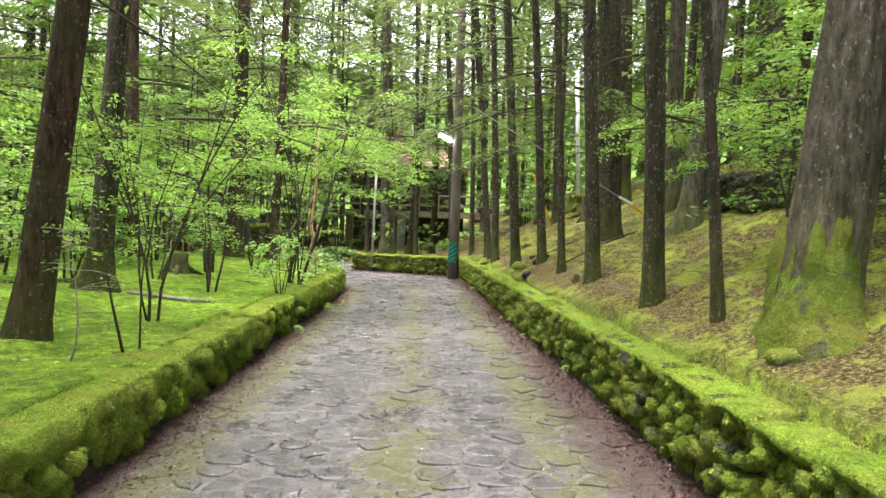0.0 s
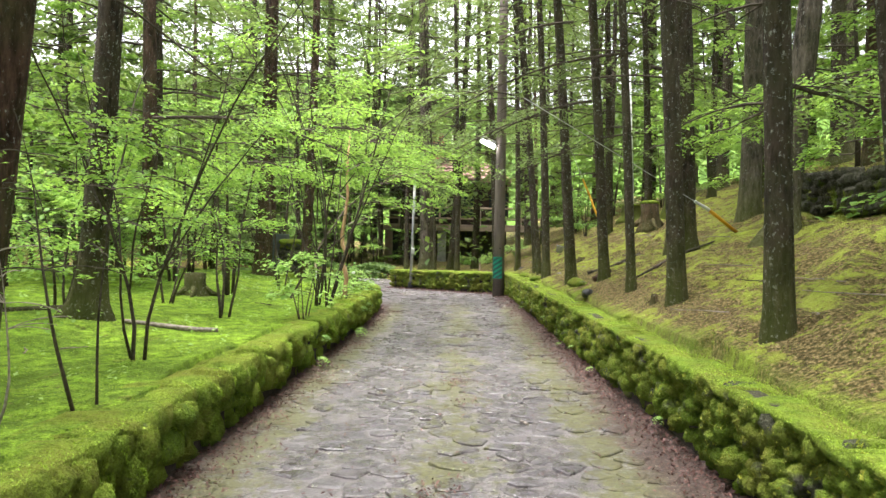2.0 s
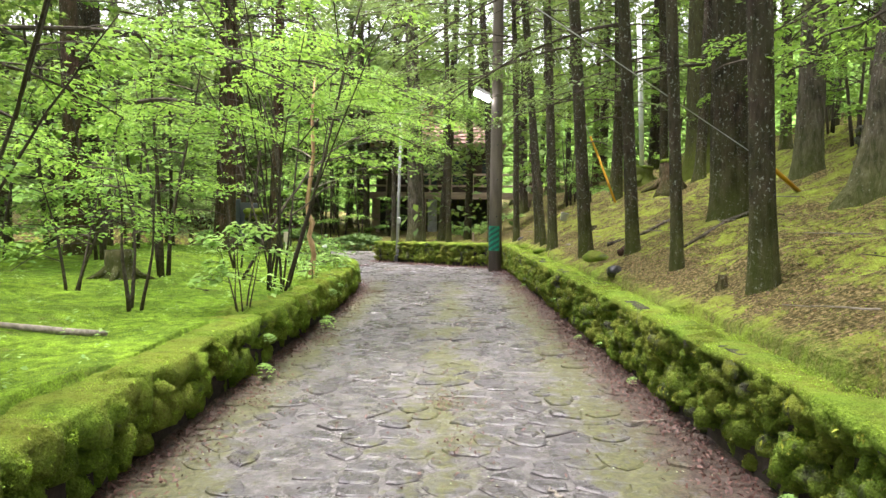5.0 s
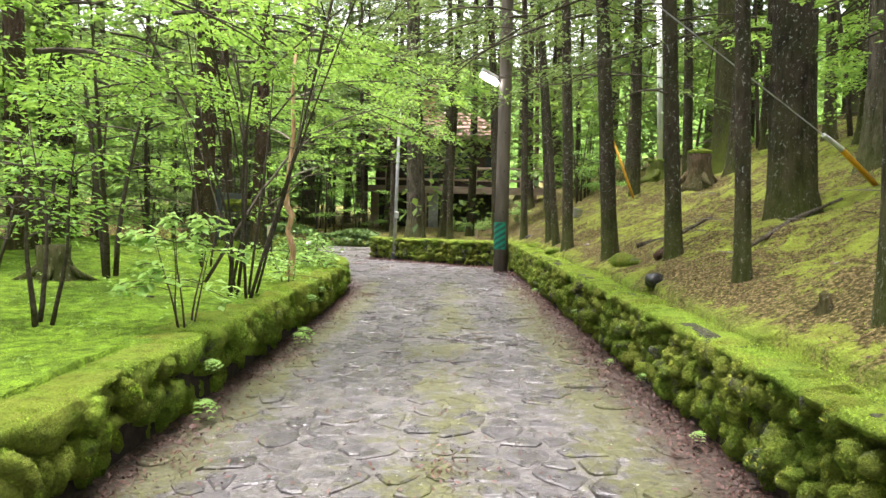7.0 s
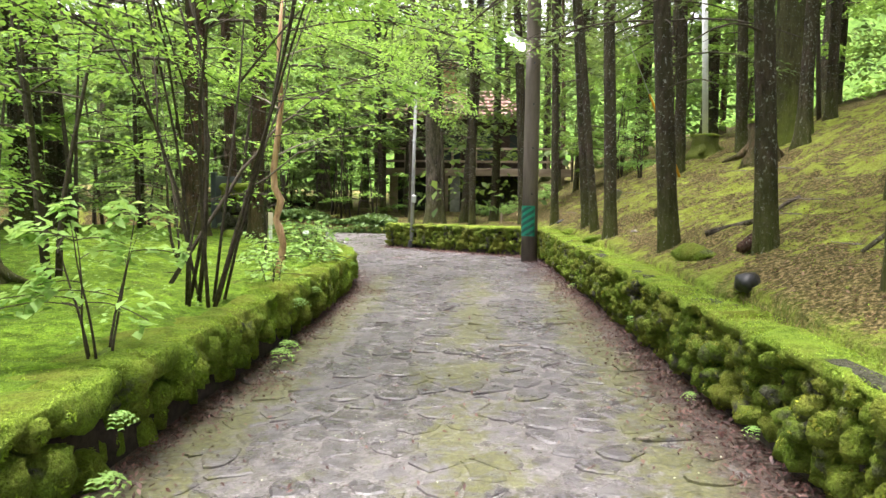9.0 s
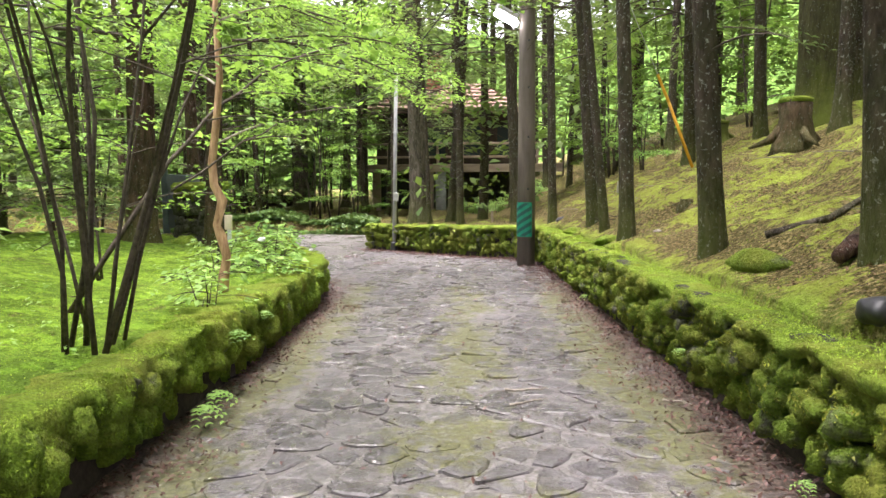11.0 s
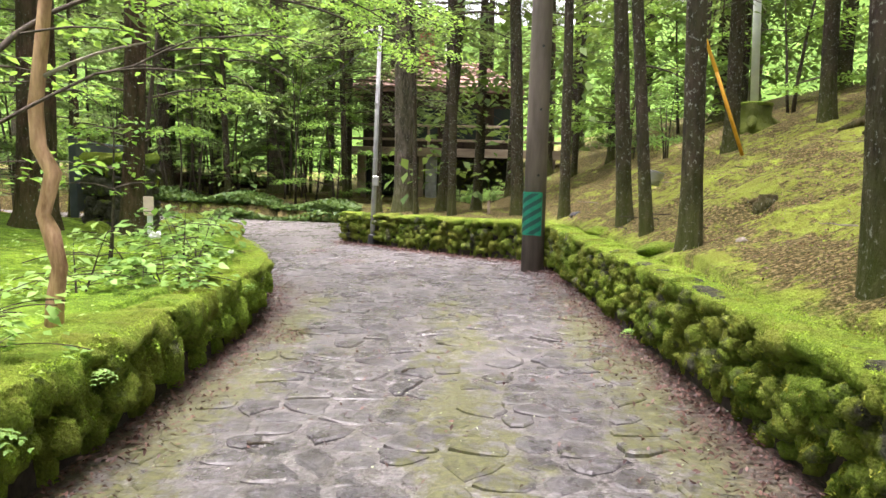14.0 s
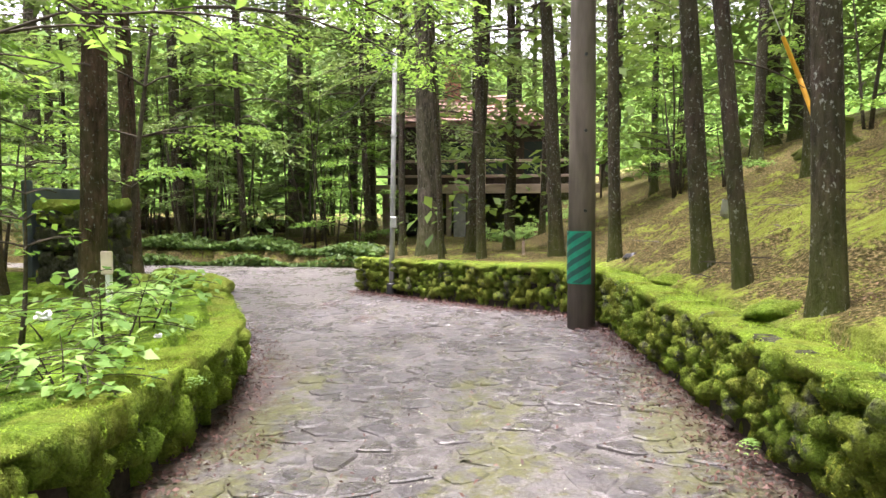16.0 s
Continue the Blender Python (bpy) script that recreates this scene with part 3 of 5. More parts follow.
def conifer_crown(kind, low, high, count, reach, per, seed, size=0.15):
    """Needle sprays on drooping boughs; built once for each kind, in two meshes."""
    if kind not in CROWNS:
        boughs, cs, hs = [], [], []
        for k in range(count):
            z = low + (high - low) * (k + rng.uniform(0, 1)) / count
            L = reach * (1.1 - 0.75 * (z - low) / (high - low)) * rng.uniform(0.6, 1.2)
            p = limb((0, 0, z), rng.uniform(0, 6.28), L, 0.1, 0.35)
            boughs.append(tube(p, np.linspace(0.022, 0.004, len(p)), 4))
            c, h = spray_leaves(p, per, L * 0.38, size)
            cs.append(c)
            hs.append(h)
        v, f = join(boughs)
        b = mesh_object("boughs", v, f, M_TWIG)
        c = leaf_mesh("crown", leaves(np.concatenate(cs), np.concatenate(hs), 0.25, size * rng.uniform(0.7, 1.3, sum(map(len, cs))), 0.3), M_NEEDLE)
        CROWNS[kind] = (b.data, c.data)
        bpy.data.objects.remove(b)
        bpy.data.objects.remove(c)
    return CROWNS[kind]


def conifer(x, y, r, lean_x=0.0, lean_y=0.0, height=15.0, material=None, flare=0.35, crown="a", twigs=14, label="", bend=0.15, turn=0.0, crown_scale=1.0, group="", sides=18, ridge=0.05):
    tree = empty("conifer_tree", pose(x, y, stand(x, y)), label or "straight conifer with lichen-spotted brown bark on mossy ground", "tree", group)
    path = trunk_path(height, lean_x, lean_y, bend)
    trunk_part(tree, path, r, flare, material or M_CONIFER, sides, ridge)
    if twigs:
        bits = []
        for k in range(twigs):
            z = rng.uniform(1.8, 7.0)
            i = int(np.argmin(abs(path[:, 2] - z)))
            p = limb(path[i], rng.uniform(0, 6.28), rng.uniform(0.35, 1.5), rng.uniform(-0.1, 0.3), 0.3, 5)
            bits.append(tube(p, np.linspace(0.012, 0.003, 5), 4))
        v, f = join(bits)
        mesh_object("dead_twig", v, f, M_TWIG, tree, "thin bare dead side branches")["kind"] = "stuff"
    if crown:
        kinds = {"a": (5.2, 14.5, 26, 2.5, 80), "b": (3.6, 13.5, 34, 2.3, 80), "c": (6.5, 14.5, 22, 2.2, 70), "d": (2.2, 11, 46, 2.3, 95)}
        b, c = conifer_crown(crown, *kinds[crown], 5)
        for nm, me in (("bough", b), ("crown", c)):
            ob = new(nm, me)
            ob["kind"] = "stuff"
            ob.parent = tree
            ob.matrix_basis = Matrix.Rotation(turn or rng.uniform(0, 6.28), 4, "Z") @ Matrix.Diagonal((crown_scale,) * 3 + (1,))
            ob.location = (math.tan(radians(lean_x)) * 7, math.tan(radians(lean_y)) * 7, 0)
    return tree


def maple(x, y, height, spread, stems, leaf_count, label, seed_heading=None, r=0.03, low=0.35, material=None, leaf=0.07, name="maple_tree", bark=None, lean=0.14, group="", foot=0.06, bow=1.3, forks=0):
    """A slender many-stemmed broadleaf with tiers of flat leaf sprays."""
    tree = empty(name, pose(x, y, stand(x, y)), label, "tree", group)
    cs, hs = [], []
    limbs = []
    for s in range(stems):
        a = (seed_heading or 0) + 6.28 * s / stems + rng.uniform(-0.4, 0.4)
        H = height * rng.uniform(0.7, 1.05)
        n = 9
        t = np.linspace(0, 1, n)
        w = np.cumsum(rng.normal(0, 0.17 if stems > 3 or r < 0.02 else 0.05, (n, 2)), axis=0) * min(H, 4) * 0.14
        w -= w[0]
        for _ in range(2):
            w[1:-1] = (w[:-2] + 2 * w[1:-1] + w[2:]) / 4
        p = np.stack([foot * math.cos(a) * (stems > 1) + np.cos(a) * lean * H * t ** bow + w[:, 0], foot * math.sin(a) * (stems > 1) + np.sin(a) * lean * H * t ** bow + w[:, 1], H * t - 0.05], 1)
        v, f = tube(p, r * (1.12 - t) * rng.uniform(0.8, 1.2), 7, 0.08)
        mesh_object("stem", v, f, bark or M_TWIG, tree, smooth=True)
        for k in range(forks):
            i = 2 + (s + 2 * k) % 4
            b = limb(p[i], a + rng.uniform(-1.2, 1.2), H * rng.uniform(0.3, 0.5), rng.uniform(1.0, 2.2), 0.25, 8)
            v, f = tube(b, np.linspace(r * 0.72, r * 0.25, 8), 6, 0.08)
            mesh_object("fork", v, f, bark or M_TWIG, tree, smooth=True)
        for k in range(max(3, int(12 / stems) + 2)):
            q = rng.uniform(low, 0.98)
            i = int(q * (n - 1))
            L = spread * rng.uniform(0.5, 1.1) * (1.15 - 0.5 * q)
            b = limb(p[i], rng.uniform(0, 6.28), L, rng.uniform(0.15, 0.5), 0.3)
            limbs.append(tube(b, np.linspace(r * 0.38, 0.003, len(b)), 4))
            m = max(6, leaf_count // (stems * max(3, int(12 / stems) + 2)))
            c, h = spray_leaves(b, m, L * 0.5, leaf, 0.15)
            cs.append(c)
            hs.append(h)
    v, f = join(limbs)
    mesh_object("branch", v, f, bark or M_TWIG, tree)["kind"] = "stuff"
    C = np.concatenate(cs)
    leaf_mesh("crown", leaves(C, np.concatenate(hs), 0.3, leaf * rng.uniform(0.6, 1.3, len(C)), 0.62), material or M_LEAF, tree)["kind"] = "stuff"
    return tree


# conifers beside the wall, nearest first
conifer(2.06, 4.93, 0.045, -6.0, 1, 11, crown="c", twigs=8, label="thin young conifer trunk leaning over the hillside moss")
conifer(1.95, 6.15, 0.095, -3.2, 0, crown="a", turn=0.4, label="straight dark-brown conifer with flared foot in needle litter")
conifer(1.9, 8.4, 0.090, -4.0, 0, crown="a", turn=1.3)
conifer(1.82, 10.15, 0.058, -4.0, 0, crown="c", turn=2.2, label="slim conifer with white lichen flecks on its bark")
conifer(1.75, 11.7, 0.077, -4.5, 0, crown="b", turn=3.1)
conifer(1.5, 13.6, 0.098, -4.6, 0, crown="a", turn=4.2, flare=0.28, label="stout conifer with lichen-flecked bark and mossy foot")
conifer(1.26, 15.75, 0.084, -3.2, 0, crown="c", turn=5.1)
conifer(1.23, 16.95, 0.060, -6.5, 0, crown="c", turn=0.9, label="slim leaning conifer with pale lichen patches")
conifer(1.23, 18.0, 0.086, -5.0, 0, crown="b", turn=1.9)
conifer(0.91, 20.9, 0.082, -2.0, 0, crown="a", turn=2.9)
conifer(0.38, 23.8, 0.129, -3.5, 0, crown="b", turn=3.9)
conifer(2.93, 11.9, 0.215, -3.0, 0, 17, flare=0.25, crown="a", turn=0.2, twigs=6, label="thick dark old conifer on the mossy hillside")
conifer(-0.96, 24.3, 0.086, -1.5, 0, crown="b", turn=1.2)
conifer(-2.2, 27.2, 0.284, -2.0, 0, 18, M_GREYBARK, crown="b", turn=2.2, label="massive old conifer behind the low back wall")
conifer(-1.35, 27.8, 0.172, 3.0, 0, crown="b", turn=3.2)
conifer(-1.75, 24.9, 0.052, -3.0, 0, 10, crown="c", turn=4.2)
conifer(-0.45, 30.5, 0.155, 0, 0, crown="c", turn=5.2)
conifer(4.4, 20.2, 0.103, -3, 0, crown="a", turn=5.8)
conifer(5.0, 19.4, 0.34, -2, 0, 17, M_MOSSBARK, crown="a", turn=0.7, label="massive moss-coated trunk standing above a stump")
conifer(3.55, 21.4, 0.112, -2, 0, crown="d", turn=1.7)
conifer(3.75, 10.5, 0.163, 4.5, 0, 15, M_GREYBARK, flare=0.9, crown="a", turn=2.7, label="pale grey ridged tree leaning up the hillside")
conifer(4.3, 12.9, 0.172, -1, 0, 15, M_GREYBARK, crown="a", turn=3.7, label="pale grey ridged tree on the hillside")
GREAT_X, GREAT_Y = 2.22, 4.1
conifer(GREAT_X, GREAT_Y, 0.215, 4.5, 0, 14, M_GREYBARK, sides=36, ridge=0.13, flare=0.12, crown="a", twigs=0, crown_scale=1.15, label="great ridged grey tree with moss-wrapped buttress roots", bend=0.25)
conifer(-3.48, 5.65, 0.15, 6.1, 0, 15, M_REDBARK, crown="a", turn=4.7, twigs=5, label="stout reddish-brown conifer rising from green moss")
conifer(-4.3, 8.45, 0.146, 2.6, 0, 15, crown="a", turn=5.7, twigs=7, flare=1.0, label="dark conifer with spreading roots in green moss")
conifer(-4.6, 18.3, 0.129, 1.5, 0, 15, M_REDBARK, crown="b", turn=0.3, twigs=8)
conifer(-5.58, 18.0, 0.215, 1.0, 0, 16, M_REDBARK, crown="b", turn=1.1, twigs=8, label="thick reddish conifer beside the stone gate pier")


# ---- utility pole with its green striped sleeve and tube lamp ----
def cylinder_between(a, b, r0, r1, sides=12):
    return tube([np.array(a) + (np.array(b) - np.array(a)) * t for t in (0, 0.5, 1)], [r0, (r0 + r1) / 2, r1], sides)


def utility_pole():
    base = empty("utility_pole", pose(0.33, 19.45, -0.06), "brown weathered concrete utility pole with green sleeve and tube lamp", "utility pole")
    v, f = tube([(0, 0, z) for z in (0, 2, 4, 6, 9)], [0.152, 0.142, 0.132, 0.12, 0.11], 24)
    mesh_object("shaft", v, f, M_CONCRETE, base, smooth=True)
    # the sleeve covers the side towards the road
    verts, faces = [], []
    n = 14
    for z in (0.56, 1.13):
        for i in range(n + 1):
            a = radians(176 + 128 * i / n)
            verts.append((0.156 * math.cos(a), 0.156 * math.sin(a), z))
    for i in range(n):
        faces.append((i, i + 1, n + 2 + i, n + 1 + i))
    sleeve = mesh_object("sleeve", verts, faces, M_GREEN, base, "green plastic warning sleeve", smooth=True)
    for k in range(-1, 6):
        sv, sf, m = [], [], 10
        for j in (0, 1):
            for i in range(m + 1):
                a = radians(179 + 120 * i / m)
                z = 0.56 + k * 0.125 + j * 0.062 + 0.2 * i / m
                sv.append((0.1605 * math.cos(a), 0.1605 * math.sin(a), min(max(z, 0.575), 1.115)))
        for i in range(m):
            q = (i, i + 1, m + 2 + i, m + 1 + i)
            if abs(sv[q[0]][2] - sv[q[3]][2]) + abs(sv[q[1]][2] - sv[q[2]][2]) > 0.01:
                sf.append(q)
        if sf:
            used = sorted({i for q in sf for i in q})
            sv, sf = [sv[i] for i in used], [tuple(used.index(i) for i in q) for q in sf]
            mesh_object("stripe", sv, sf, M_DARKGREEN, sleeve, "dark green diagonal stripe")
    # black studs paint the dark of the holes in the shaft
    for z in (1.35, 2.2, 3.0, 3.75):
        v, f = cylinder_between((0.02, -0.12, z), (0.02, -0.148, z), 0.022, 0.018, 8)
        mesh_object("bolt_hole", v, f, M_BLACK, base)
    v, f = cylinder_between((-0.1, -0.05, 4.02), (-0.5, -0.25, 4.22), 0.018, 0.018, 8)
    arm = mesh_object("lamp_arm", v, f, M_GREYMETAL, base)
    v, f = cylinder_between((-0.5, -0.25, 4.21), (-0.18, -0.09, 4.07), 0.06, 0.06, 10)
    hood = mesh_object("lamp_hood", [(p[0], p[1], p[2] + 0.05) for p in v], f, M_GREYMETAL, base)
    v, f = cylinder_between((-0.52, -0.27, 4.16), (-0.18, -0.11, 4.01), 0.05, 0.05, 10)
    mesh_object("lamp_tube", v, f, lamp_mat, hood, "glowing white fluorescent tube")
    return base


def lamp_post():
    base = empty("lamp_post", pose(-2.38, 22.9, -0.09, 0, 1.3, 0), "slim pale grey steel post with a small box before the wall", "lamp post")
    v, f = tube([(0, 0, z) for z in (0.0, 2, 4.0)], [0.046, 0.042, 0.036], 16)
    mesh_object("shaft", v, f, M_GREYPAINT, base, smooth=True)
    v, f = tube([(0, 0, z) for z in (-0.02, 0.2, 0.22)], [0.085, 0.08, 0.06], 16)
    mesh_object("foot", v, f, M_BLACK, base, "dark rubber foot")
    part("meter_box", box(-0.02, 0.09, -0.12, -0.05, 1.12, 1.3), M_GREYMETAL, base, "small grey box")
    for z in (1.6, 2.6):
        v, f = tube([(0, 0, z), (0, 0, z + 0.03)], [0.056, 0.056], 16)
        mesh_object("band", v, f, M_GREYMETAL, base)
    v, f = tube([(0, 0, 3.86), (-0.1, -0.02, 3.9), (-0.28, -0.05, 3.82)], [0.05, 0.07, 0.055], 10)
    mesh_object("lamp_head", v, f, M_BLACK, base, "black lamp head")


utility_pole()
lamp_post()


def wire(name, a, b, sag, r=0.013):
    t = np.linspace(0, 1, 14)
    P = np.array(a) + (np.array(b) - np.array(a)) * t[:, None]
    P[:, 2] -= sag * 4 * t * (1 - t)
    v, f = tube(P, [r] * 14, 5)
    tagged(mesh_object(name, v, f, M_BLACK), "thin black overhead cable between the posts", "cable")


wire("cable", (-2.3, 22.9, 3.75), (-3.6, 10.0, 6.2), 0.35)
wire("cable", (-2.3, 22.9, 3.8), (-7.0, 36.0, 4.6), 0.3)
wire("cable", (-2.3, 22.9, 3.85), (0.3, 19.45, 6.2), 0.2)


# ---- house ----
def house():
    base = empty("house", pose(0, 0, 0), "dark wooden house with red roof and raised deck among trees", "house")
    part("wall", box(-5.6, 1.2, 40.6, 47, 0.3, 4.85), M_DARKWOOD, base, "dark timber wall")
    # black slab painting the undercroft's shade, and pale door jamb
    part("garage_door", box(-5.45, -3.9, 40.5, 40.62, 0.35, 1.75), M_BLACK, base, "black slab standing for the shaded undercroft opening")
    part("door_post", box(-5.8, -5.5, 40.4, 40.7, 0.3, 2.2), M_DECK, base, "pale post")
    part("notice", box(-5.0, -4.7, 40.42, 40.47, 0.85, 1.25), M_WHITE, base, "white panel")
    part("plinth", box(-3.6, 1.0, 40.4, 40.6, 0.3, 2.0), M_ROCKWALL, base)
    part("pier", box(-2.6, -2.15, 38.3, 38.7, 0.3, 2.0), M_GREYPAINT, base, "pale concrete pier under the deck")
    # roof
    bm = bmesh.new()
    e = [(-6.2, 39.4, 4.75), (1.4, 39.4, 4.75), (1.4, 48.2, 4.75), (-6.2, 48.2, 4.75), (-3.6, 43.6, 6.5), (-0.6, 43.6, 6.5)]
    vs = [bm.verts.new(p) for p in e] + [bm.verts.new((p[0], p[1], p[2] + 0.16)) for p in e]
    for o, flip in ((0, 1), (6, 0)):
        for q in ((0, 1, 5, 4), (1, 2, 5), (2, 3, 4, 5), (3, 0, 4)):
            q = q[::-1] if flip else q
            bm.faces.new([vs[i + o] for i in q])
    for i in range(4):
        j = (i + 1) % 4
        bm.faces.new([vs[i], vs[j], vs[j + 6], vs[i + 6]])
    part("roof", bm, M_ROOF, base, "faded red shingle roof")
    for k in range(7):
        t0 = k / 7
        y0, z0 = 39.38 + 4.2 * t0, 4.93 + 1.75 * t0
        part("shingle_course", box(-6.2 + 2.6 * t0, 1.4 - 2.0 * t0, y0, y0 + 0.55, z0, z0 + 0.05, 0), M_ROOF, base)
    part("chimney", box(-3.35, -2.65, 42.6, 43.3, 5.4, 7.9), M_BRICK, base, "red brick chimney")
    part("chimney_cap", box(-3.45, -2.55, 42.5, 43.4, 7.9, 8.02), M_DECK, base)
    v, f = tube([(-2.1, 43, 6.0), (-2.1, 43, 7.9)], [0.07, 0.07], 10)
    mesh_object("flue", v, f, M_WHITE, base, "white flue pipe")
    # deck with railing
    part("deck_floor", box(-5.9, 3.0, 38.2, 40.6, 2.1, 2.25), M_DECK, base, "weathered timber deck")
    part("deck_fascia", box(-5.9, 3.0, 38.12, 38.2, 2.0, 2.35), M_DECK, base)
    for x in np.arange(-5.8, 3.01, 1.1):
        part("rail_post", box(x - 0.05, x + 0.05, 38.2, 38.3, 2.25, 3.25), M_DECK, base)
    for z in (2.62, 3.2):
        part("rail", box(-5.9, 3.0, 38.18, 38.26, z, z + 0.1), M_DECK, base)
    for x in (-5.2, -2.8, -0.46, 2.6):
        part("deck_post", box(x - 0.1, x + 0.1, 38.4, 38.6, 0.2, 2.1), M_DECK if x != -0.46 else M_WHITE, base)
    for x in (-3.4, -1.6, 0.1):
        w = part("window", box(x, x + 1.2, 40.52, 40.6, 2.7, 4.3), M_DARKWOOD, base)
        part("pane", box(x + 0.08, x + 1.12, 40.5, 40.53, 2.8, 4.2, 0), glass.m, w, "dark glass pane")


house()


# ---- understory of the left bed ----
maple(-2.95, 6.9, 3.0, 1.1, 3, 900, "slender shrub with dark stems and sparse bright leaves", 0.5, 0.015, 0.45, leaf=0.06, lean=0.16, forks=2)
maple(-2.41, 5.3, 1.7, 0.5, 2, 60, "thin bare sapling with few leaves on moss", 1.0, 0.011, 0.5, leaf=0.045)
maple(-2.75, 5.0, 1.3, 0.4, 1, 30, "thin dry sapling leaning over moss", 2.0, 0.009, 0.5, leaf=0.04, bark=M_DEADTWIG)
maple(-3.3, 9.7, 1.5, 0.8, 3, 480, "small forked dark shrub on the moss", 0.2, 0.018, 0.5, leaf=0.06)
for x, y, h, n in ((-4.9, 8.9, 2.3, 900), (-4.5, 10.7, 2.0, 650), (-5.6, 10.8, 2.8, 1500), (-5.3, 7.3, 2.4, 1100), (-3.9, 14.1, 2.4, 500)):
    maple(x, y, h, 1.35, 3, n, "young maple with low layered sprays of bright leaves", x, 0.016, 0.25, leaf=0.075, lean=0.2, group="low young maples")
maple(-4.2, 12.2, 3.2, 1.5, 3, 1500, "dark-stemmed young maple with tiers of green leaves", 0.8, 0.03)
maple(-2.5, 11.5, 5.2, 2.0, 7, 2500, "clump of dark maple stems under a bright leaf canopy", 0.1, 0.014, 0.32, lean=0.25, foot=0.11, bow=1.5, forks=1)
maple(-2.5, 11.66, 4.6, 1.7, 4, 1100, "clump of dark maple stems under a bright leaf canopy", 0.9, 0.012, 0.4, lean=0.3, foot=0.1, bow=1.5, forks=1)
maple(-2.36, 9.95, 0.85, 0.5, 5, 420, "low leafy shrub with pale green leaves on moss", 0.3, 0.008, 0.35, M_FERN, 0.085, "shrub", lean=0.3)
maple(-2.42, 12.9, 0.4, 0.35, 4, 90, "low leafy shrub at the wall edge", 0.3, 0.006, 0.3, M_FERN, 0.075, "shrub", lean=0.3)
maple(-2.75, 15.6, 0.55, 0.6, 3, 70, "low broadleaf shrub with large pale leaves", 0.6, 0.008, 0.3, M_LEAF_COOL, 0.085, "shrub", lean=0.5)
maple(-3.05, 14.6, 0.5, 0.5, 3, 55, "low broadleaf shrub with large pale leaves", 0.1, 0.008, 0.3, M_FERN, 0.085, "shrub", lean=0.5)
maple(-3.0, 16.4, 0.5, 0.5, 3, 55, "low broadleaf shrub with large pale leaves", 1.1, 0.008, 0.3, M_FERN, 0.11, "shrub", lean=0.4)
maple(-3.3, 17.3, 0.45, 0.45, 3, 55, "low broadleaf shrub beside the bend", 1.6, 0.008, 0.3, M_LEAF_COOL, 0.1, "shrub", lean=0.4)
maple(-3.6, 16.0, 1.5, 0.5, 1, 120, "thin upright dark sapling in moss", 1.0, 0.02, 0.5, leaf=0.07, lean=0.03)

for i, (x, y, h, n) in enumerate(((-2.62, 15.0, 0.32, 40), (-3.5, 16.2, 0.36, 40))):
    maple(x, y, h, 0.5, 2, n, "low broadleaf shrub with large pale leaves", 0.7 * i, 0.006, 0.25, M_FERN if i % 2 else M_LEAF_COOL, 0.08, "shrub", lean=0.6)


def flowering_shrub(x, y):
    shrub = maple(x, y, 0.32, 0.45, 3, 40, "low shrub with broad pale leaves and white blooms", 0.4, 0.007, 0.3, M_FERN, 0.1, "flowering_shrub", lean=0.5)
    for dx, dy, dz, q in ((-0.05, -0.1, 0.32, 0.042), (0.42, 0.1, 0.2, 0.022)):
        bm = bmesh.new()
        for k in range(9):
            a = 2.4 * k
            m = pose(dx + math.cos(a) * q * 0.6 * (k > 0), dy + math.sin(a) * q * 0.6 * (k > 0), dz + 0.3 * q * (k % 3), 20 * (k % 2), 25 * (k % 3), 40 * k) @ Matrix.Diagonal((q * 0.55, q * 0.45, q * 0.22, 1))
            bmesh.ops.create_icosphere(bm, subdivisions=1, radius=1, matrix=m)
        part("bloom", bm, M_WHITE, shrub, "small white bloom")


flowering_shrub(-2.65, 15.1)


def peeled_trunk():
    base = empty("peeled_trunk", pose(-2.62, 13.7, 0.4), "crooked dead trunk stripped to orange-brown wood", "dead tree")
    P = [(0, 0, -0.05), (0.02, 0, 0.17), (0.05, 0, 0.34), (0.01, 0, 0.52), (-0.03, 0, 0.61), (0.03, 0, 0.82), (-0.04, 0, 0.95), (-0.05, 0, 1.15), (0.0, 0, 1.5), (0.04, 0, 1.85), (0.02, 0, 2.4), (0.06, 0.02, 3.0)]
    v, f = tube(P, [0.05, 0.04, 0.036, 0.041, 0.033, 0.038, 0.034, 0.032, 0.03, 0.027, 0.022, 0.01], 14, 0.16)
    mesh_object("trunk", v, f, M_PEELED, base, smooth=True)
    for z, a, L in ((1.3, 0.3, 0.5), (1.8, 2.6, 0.4), (2.3, 0.8, 0.6)):
        p = limb((0.0, 0, z), a, L, 0.6, 0.2, 5)
        v, f = tube(p, np.linspace(0.012, 0.004, 5), 5)
        mesh_object("snag", v, f, M_DEADTWIG, base)


peeled_trunk()


